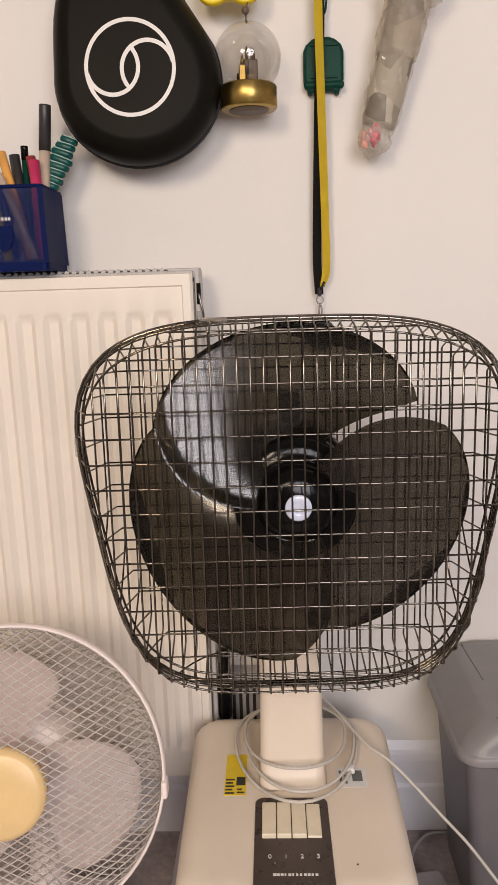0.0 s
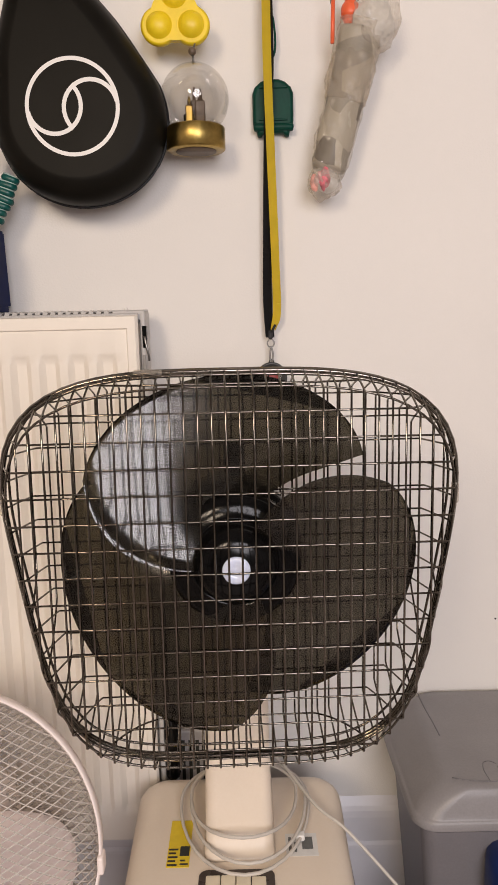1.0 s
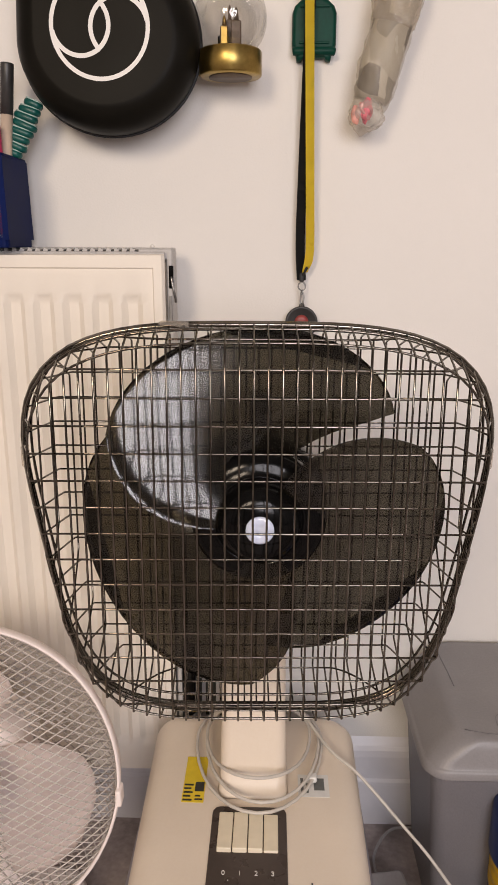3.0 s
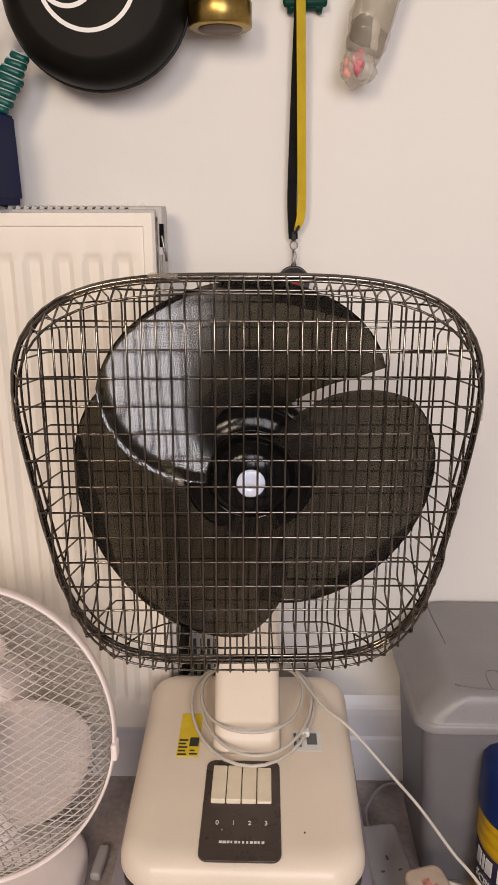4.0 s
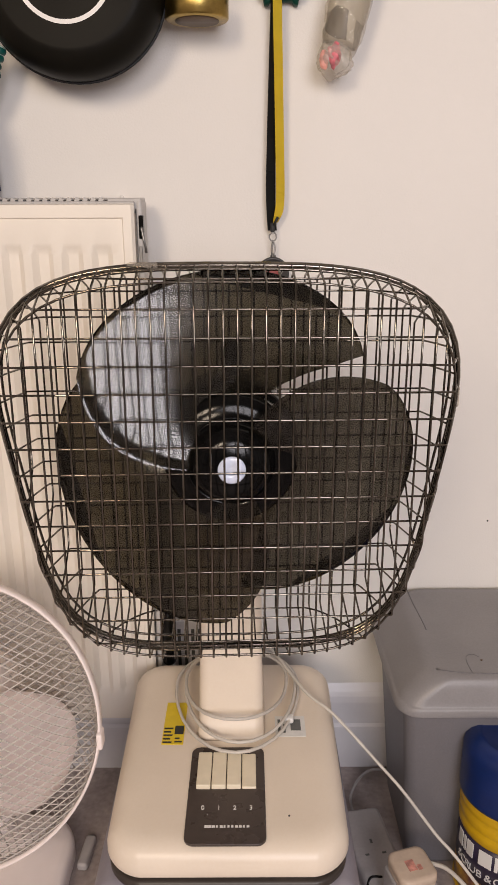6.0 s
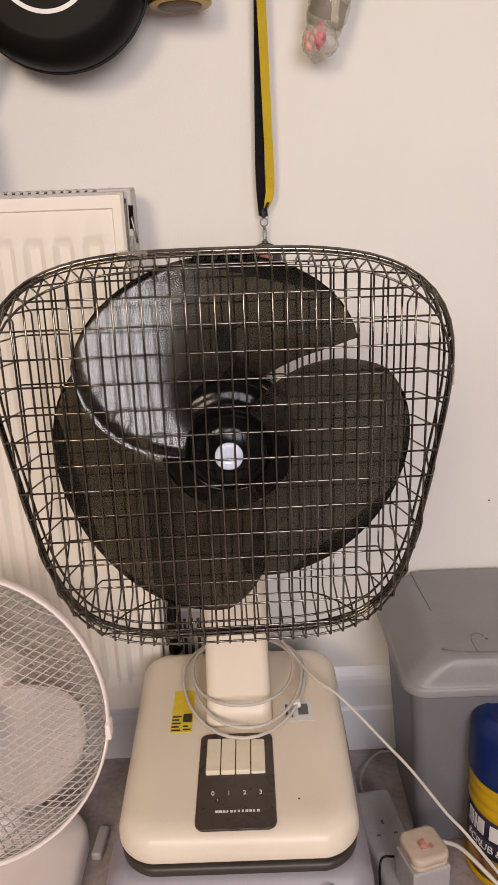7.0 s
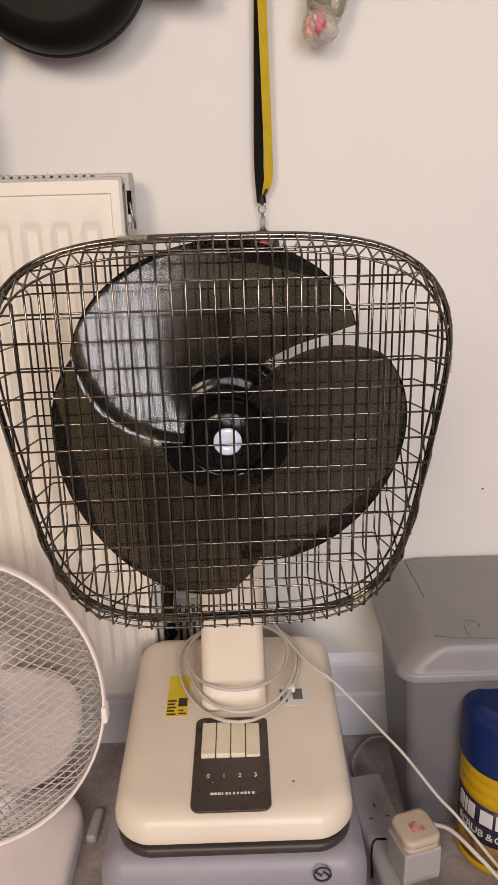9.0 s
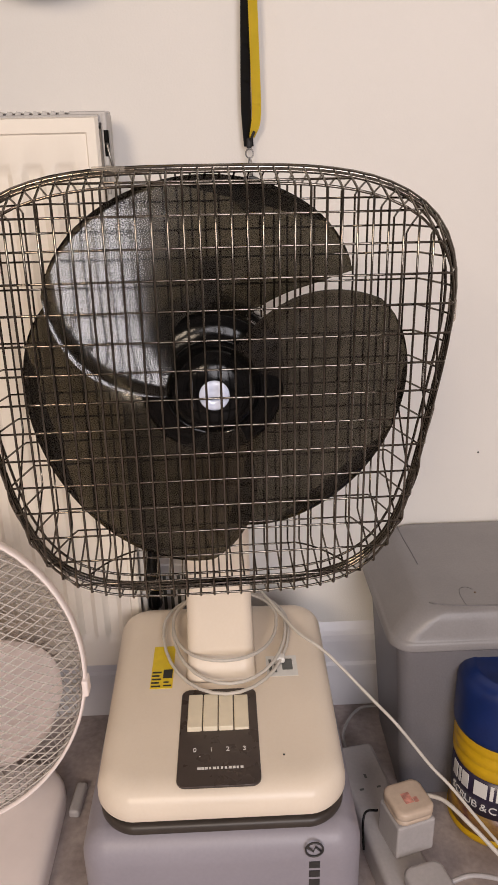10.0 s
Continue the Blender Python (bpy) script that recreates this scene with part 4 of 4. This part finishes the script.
def lanyard():
    th = thing("lanyard", (0.150, -0.018, 0.712), "yellow and black ribbon lanyard with a round medal", "lanyard")

    def ribbon(points, w, turn):
        P = smooth_line(points, 10)
        bm = bmesh.new()
        prev = None
        for i, p in enumerate(P):
            a = radians(turn(i / (len(P) - 1)))
            s = Vector((math.cos(a), math.sin(a), 0)) * w / 2
            pair = [bm.verts.new(p - s), bm.verts.new(p + s)]
            if prev:
                bm.faces.new((prev[0], prev[1], pair[1], pair[0]))
            prev = pair
        bmesh.ops.solidify(bm, geom=list(bm.faces), thickness=0.0009)
        return bm

    part("yellow_strap", ribbon([(0.1500, -0.030, 1.204), (0.1500, -0.032, 1.10), (0.1525, -0.031, 1.00), (0.1560, -0.026, 0.88), (0.1575, -0.022, 0.812), (0.1525, -0.018, 0.788)], 0.0098, lambda f: 4 + 46 * max(0, f - 0.86) / 0.14), M_STRAPY, th, "yellow ribbon strap")
    part("black_strap", ribbon([(0.1520, -0.022, 1.202), (0.1530, -0.020, 1.10), (0.1500, -0.018, 1.00), (0.1472, -0.016, 0.88), (0.1465, -0.015, 0.82), (0.1488, -0.015, 0.779)], 0.0110, lambda f: 20 - 10 * f), M_STRAPK, th, "black ribbon strap")
    part("strap_knot", box(0.1462, 0.1520, -0.019, -0.013, 0.777, 0.788, 0.002, 2), M_STRAPK, th, smooth=False)
    part("strap_tag", tube([(0.1500, -0.018, 0.785), (0.1550, -0.021, 0.794)], 0.0016, 6), M_STRAPK, th)
    part("ring", tube([(0.1495 + 0.0042 * math.cos(a), -0.0155, 0.7720 + 0.0048 * math.sin(a)) for a in np.linspace(0, 2 * math.pi, 20, endpoint=False)], 0.0009, 5, True), M_STEEL, th)
    part("swivel_clip", tube(smooth_line([(0.1495, -0.0155, 0.768), (0.1518, -0.0155, 0.760), (0.1508, -0.0155, 0.750), (0.1482, -0.0155, 0.753), (0.1490, -0.0155, 0.766)], 5), 0.0011, 5), M_STEEL, th)
    part("eyelet", tube([(0.1500 + 0.0024 * math.cos(a), -0.0145, 0.7492 + 0.0026 * math.sin(a)) for a in np.linspace(0, 2 * math.pi, 12, endpoint=False)], 0.0010, 5, True), M_DKGREY, th)
    md = part("medal", lathe([(0.0185, 0.000), (0.0195, 0.0012), (0.0195, 0.0048), (0.0180, 0.0062), (0.0165, 0.0052)], (0.1500, -0.010, 0.7290), 40, pose(0, 0, 0, 90, 0, 0)), M_DKGREY, th, "dark round medal with a red centre")
    part("medal_face", lathe([(0.0085, 0.0052), (0.0080, 0.0064), (0.003, 0.0066)], (0.1500, -0.010, 0.7300), 24, pose(0, 0, 0, 90, 0, 0)), M_RED, md)


lanyard()


def green_gadget():
    x, y, z0, z1 = 0.1570, -0.012, 1.012, 1.078
    th = thing("green_gadget", (x, y, z0), "dark green plastic gadget hanging on a carabiner", "gadget")
    rings = []
    for yy, g in ((-0.002, -0.002), (-0.004, 0.0), (-0.010, 0.0), (-0.0135, -0.0015), (-0.0150, -0.005)):
        prof = [(-0.0165, 0.0), (-0.0125, 0.0), (-0.011, 0.003), (0.011, 0.003), (0.0125, 0.0), (0.0165, 0.0), (0.0175, 0.006), (0.0205, 0.010), (0.0215, 0.016), (0.0215, 0.046), (0.0190, 0.053), (0.0125, 0.059), (0.006, 0.0615), (-0.006, 0.0615), (-0.0125, 0.059), (-0.0190, 0.053), (-0.0215, 0.046), (-0.0215, 0.016), (-0.0205, 0.010), (-0.0175, 0.006)]
        s = 1.12 + g / 0.024
        rings.append([(x + a * s, yy, z0 + 0.034 + (b - 0.030) * 1.03 * (1 + g / 0.032)) for a, b in prof])
    body = part("body", loft(rings), M_GREEN, th, weighted=True)
    for z in (z0 + 0.0205, z0 + 0.0560):
        part("ridge", box(x - 0.0165, x + 0.0165, -0.0168, -0.0145, z - 0.0012, z + 0.0012, 0.0006, 1), M_GREEN, body, smooth=False)
    part("roll", tube([(x - 0.0220, -0.0130, z0 + 0.0125), (x - 0.0205, -0.0136, z0 + 0.0125), (x + 0.0205, -0.0136, z0 + 0.0125), (x + 0.0220, -0.0130, z0 + 0.0125)], 0.0046, 14), M_GREEN, body)
    part("carabiner", tube(smooth_line([(0.1535, -0.016, 1.098), (0.1590, -0.016, 1.104), (0.1605, -0.016, 1.120), (0.1580, -0.016, 1.143), (0.1530, -0.016, 1.150), (0.1510, -0.016, 1.135), (0.1515, -0.016, 1.108), (0.1535, -0.016, 1.098)], 6), 0.0014, 6), M_GREEN, th)
    part("split_ring", tube([(0.1520 + 0.0105 * math.cos(a), -0.017, 1.176 + 0.0125 * math.sin(a)) for a in np.linspace(0, 2 * math.pi, 28, endpoint=False)], 0.0010, 5, True), M_STEEL, th)
    for k in range(4):
        z = 1.0810 + k * 0.0052
        part("chain_link", tube([(0.1545 - k * 0.0004 + 0.0019 * math.cos(a) * (1 if k % 2 else 0.35), -0.014 + 0.0019 * math.cos(a) * (0.2 if k % 2 else 0.9), z + 0.0036 * math.sin(a)) for a in np.linspace(0, 2 * math.pi, 12, endpoint=False)], 0.0006, 4, True), M_STEEL, th)


green_gadget()


def plastic_bag():
    """Long crumpled clear bag round brown contents, knotted at the top."""
    th = thing("plastic_bag", (0.215, -0.04, 0.93), "crumpled clear plastic bag of wrapped things hanging up", "bag")
    lo, hi = Vector((0.2150, -0.042, 0.9560)), Vector((0.2580, -0.044, 1.128))
    axis = (hi - lo).normalized()
    side, out = axis.cross(Vector((0, -1, 0))).normalized(), Vector((0, -1, 0))

    def sleeve(prof, seg, rough, seed, flat=0.72):
        rings = []
        for k, (f, r) in enumerate(prof):
            c = lo + (hi - lo) * f
            ring = []
            for i in range(seg):
                a = 2 * math.pi * i / seg
                d = side * math.cos(a) + out * math.sin(a) * flat
                p = c + d * r
                v = Vector((c.x * 40 + math.cos(a) * 1.5, f * 5.5, math.sin(a) * 1.5))
                n = 1.5 * abs(noise.noise(v + Vector((seed, 0, 0)))) + 0.8 * abs(noise.noise(v * 2.3 + Vector((0, seed, 0)))) + 0.35 * abs(noise.noise(v * 5.1)) - 0.7
                ring.append(p + d * rough * n)
            rings.append(ring)
        return loft(rings)

    body = [(0.03 + 0.95 * i / 40, 0.0212 + 0.0008 * math.sin(7.5 * i / 40) + 0.0046 * (i / 40) - 0.0035 * max(0, 0.10 - i / 40) / 0.10) for i in range(41)]
    part("contents", sleeve([(f, r * 0.90) for f, r in body[2:39]], 32, 0.0016, 3.7), M_BAGIN, th, "brown paper-wrapped contents")
    part("sleeve", sleeve(body, 30, 0.0042, 9.1), M_BAG, th, "cloudy clear plastic sleeve", smooth=False)
    part("loose_fold", sleeve([(0.50 + 0.30 * i / 18, 0.0225 + 0.0042 * math.sin(math.pi * i / 18)) for i in range(19)], 24, 0.0050, 4.4), M_FOLD, th, "loose fold of clear plastic", smooth=False)

    def crumple(r, at, amount, seed, sub=4, stretch=(1, 0.8, 1)):
        bm = ball(r, (0, 0, 0), sub)
        for v in bm.verts:
            n = noise.noise((v.co + Vector((seed, 0, 0))) * 60) + 0.9 * abs(noise.noise((v.co + Vector((0, seed, 0))) * 130)) + 0.5 * abs(noise.noise((v.co + Vector((0, 0, seed))) * 300))
            v.co = v.co * (1 + amount * n)
            v.co = Vector([v.co[k] * stretch[k] for k in range(3)])
        bm.transform(Matrix.Translation(at))
        return bm

    part("knotted_end", crumple(0.0165, (0.2150, -0.042, 0.9560), 0.34, 1.3, 4), M_KNOT, th, smooth=False)
    part("pink_wrapper", crumple(0.0060, (0.2105, -0.0550, 0.9590), 1.1, 5.3, 3, (0.9, 0.35, 1.5)), M_PINK, th, "pink printed wrapper", smooth=False)
    part("pink_wrapper", crumple(0.0042, (0.2020, -0.0520, 0.9550), 1.1, 3.1, 3, (0.8, 0.4, 1.4)), M_FADED, th, "faded red printed wrapper", smooth=False)
    part("white_wrapper", crumple(0.0125, (0.2150, -0.042, 0.9570), 0.4, 8.3, 3), M_PAPER, th, smooth=False)
    part("knot", crumple(0.0255, (0.2710, -0.046, 1.1260), 0.22, 2.2, 4, (1.0, 0.8, 1.12)), M_KNOT, th, smooth=False)
    part("top_stuffing", crumple(0.0215, (0.2700, -0.044, 1.1250), 0.20, 6.2, 4, (1.0, 0.8, 1.12)), M_PAPER, th, smooth=False)
    part("orange_cap", merged(lathe([(0.0070, 1.124), (0.0078, 1.128), (0.0078, 1.131), (0.0102, 1.1325), (0.0106, 1.136), (0.0104, 1.142), (0.0090, 1.1455), (0.0066, 1.148), (0.0064, 1.152), (0.0080, 1.154), (0.0078, 1.1585), (0.004, 1.160)], (0.2440, -0.040, 0), 20)), M_ORANGE, th, "bright orange cap")
    part("orange_tube", tube([(0.2245, -0.040, 1.150), (0.2235, -0.042, 1.105)], 0.0023, 8), M_ORANGE, th, "orange plastic tube")
    part("wire_hanger", tube(smooth_line([(0.2225, -0.038, 1.1480), (0.2212, -0.036, 1.1640), (0.2208, -0.036, 1.1795), (0.2230, -0.035, 1.1840), (0.2300, -0.034, 1.1895), (0.2377, -0.032, 1.1945), (0.2487, -0.034, 1.1930), (0.2532, -0.035, 1.1867), (0.2536, -0.036, 1.1740), (0.2528, -0.038, 1.1500)], 5), 0.0010, 5), M_STEEL, th)
    part("cord", tube([(0.2345, -0.040, 1.160), (0.2380, -0.034, 1.1900), (0.2430, -0.040, 1.165)], 0.0011, 5), M_PAPER, th, "pale thin cord")
    part("green_tie", tube(smooth_line([(0.2372, -0.030, 1.226), (0.2376, -0.032, 1.208), (0.2380, -0.033, 1.190), (0.2388, -0.034, 1.182)], 5), 0.0022, 6), M_GREEN, th, "dark green cord tie")


plastic_bag()


# ---- pen pot on the radiator ----
def pen_pot():
    zb, x0, x1, y0, y1 = 0.8160, -0.256, -0.166, -0.110, -0.022
    cx, cy = (x0 + x1) / 2, (y0 + y1) / 2
    th = thing("pen_pot", (cx, cy, zb), "dark blue wire-mesh pen pot on the radiator", "pen pot")

    def ring(z, s, w=0.0):
        return [(cx + x, cy + y, z) for x, y in round_rect(0.090 * s + w, 0.084 * s + w, 0.006, 3)]

    part("mesh_wall", loft([ring(zb + 0.008, 0.995), ring(zb + 0.046, 0.978), ring(zb + 0.092, 0.958)], cap=False), M_NET, th, smooth=False)
    part("bottom_band", loft([ring(zb, 0.99), ring(zb + 0.001, 1.0), ring(zb + 0.010, 1.0), ring(zb + 0.0105, 0.985)]), M_BLUE, th, smooth=False)
    part("top_rim", tube(ring(zb + 0.093, 0.960), 0.0022, 6, True), M_BLUE, th)
    for sx in (-1, 1):
        part("corner_band", loft([[(cx + sx * 0.0450 * s + a, cy - 0.0425 * s - 0.0008, zb + h) for a in (-0.004 if sx > 0 else -0.002, 0.002 if sx > 0 else 0.004)] + [(cx + sx * 0.0450 * s + a, cy - 0.0425 * s + 0.0002, zb + h) for a in (0.002 if sx > 0 else 0.004, -0.004 if sx > 0 else -0.002)] for h, s in ((0.008, 0.997), (0.092, 0.962))]), M_BLUE, th, smooth=False)
    part("side_panel", loft([[(cx + 0.0450 * k + e, cy + 0.042 * k * f, zb + h) for e, f in ((0.0004, -1), (0.0012, -1), (0.0012, 1), (0.0004, 1))] for h, k in ((0.008, 0.997), (0.092, 0.962))]), M_BLUE, th, smooth=False)
    part("shield_plate", loft([[(-0.2140 + x, y, 0.854 + z) for x, z in ((-0.011, 0.012), (0.011, 0.012), (0.011, -0.004), (0.006, -0.013), (0.0, -0.017), (-0.006, -0.013), (-0.011, -0.004))] for y in (-0.1085, -0.1098)]), M_BLUE, th, "small blue shield plate", smooth=False)
    for k in range(6):
        part("name_bar", box(-0.2260 + k * 0.0038, -0.2238 + k * 0.0038, -0.1088, -0.1074, 0.8722, 0.8756), M_PRINT, th, smooth=False)

    def pen(label, foot, tip, r, mat, cap=None, capmat=None, name="pen"):
        p = thing(name, foot, label, "pen", "pens in the pot")
        f, t = Vector(foot), Vector(tip)
        k = 1 - (cap or 0)
        part("barrel", tube([f, f + (t - f) * k], r, 12), mat, p)
        if cap:
            d = (t - f).normalized()
            q = f + (t - f) * k
            part("cap", tube([q, t - d * 0.002, t], r * 1.08, 12), capmat, p)

    fz = zb + 0.014
    pen("beige marker pen with a dark grey cap", (-0.1840, -0.062, fz), (-0.1690, -0.058, 1.004), 0.0064, M_BEIGE, 0.29, M_DKGREY, "marker_pen")
    pen("magenta felt pen in the pot", (-0.1780, -0.082, fz), (-0.1825, -0.075, 0.941), 0.0064, M_MAGENTA)
    pen("dark red felt pen in the pot", (-0.1760, -0.060, fz), (-0.1900, -0.062, 0.948), 0.0056, M_RED)
    pen("brown pencil behind the felt pens", (-0.1725, -0.050, fz), (-0.1735, -0.050, 0.938), 0.0048, M_BROWN)
    pen("orange felt pen in the pot", (-0.1900, -0.088, fz), (-0.2215, -0.070, 0.952), 0.0052, M_ORANGEPEN)
    pen("yellow felt pen in the pot", (-0.2180, -0.085, fz), (-0.2400, -0.080, 0.935), 0.005, M_YELLOW)
    pen("blue felt pen in the pot", (-0.2150, -0.066, fz), (-0.2330, -0.066, 0.943), 0.0048, M_LIDBLUE)
    pen("dark green ballpoint pen in the pot", (-0.2000, -0.055, fz), (-0.1970, -0.060, 0.960), 0.0040, M_GREEN, 0.12, M_BLACK)
    pen("black felt pen in the pot", (-0.1990, -0.064, fz), (-0.2090, -0.062, 0.950), 0.0062, M_DKGREY)
    pen("pale pencil seen through the mesh", (-0.1820, -0.098, fz), (-0.2190, -0.090, 0.925), 0.004, M_BEIGE)
    # striped ruler-like clip
    s = thing("striped_clip", (-0.178, -0.05, 0.90), "teal and white striped plastic clip", "clip")
    m = pose(-0.1580, -0.052, 0.943, 0, 28, 0)
    for k in range(8):
        w = 0.0106 + 0.0038 * math.sin(0.2 + k * 0.42)
        z = -0.034 + k * 0.0080
        tip = m @ pose(0.0010 * math.sin(k * 2.1), 0, z, 0, -8 + 3 * math.sin(k * 1.9), 0)
        for name, mt, prof in (("stripe", M_TEAL, ((0.0, 0.80), (0.0006, 0.93), (0.0026, 1.0), (0.0048, 0.98), (0.0064, 0.90), (0.0068, 0.80))), ("pale_line", M_LTEAL, ((0.0064, 0.70), (0.0066, 0.90), (0.0076, 0.92), (0.0081, 0.80)))):
            bm = loft([[(w * q * math.copysign(abs(math.cos(a)) ** 0.6, math.cos(a)), 0.0075 * q * math.sin(a), h) for a in np.linspace(0, 2 * math.pi, 24, endpoint=False)] for h, q in prof])
            bm.transform(tip)
            part(name, bm, mt, s)


pen_pot()
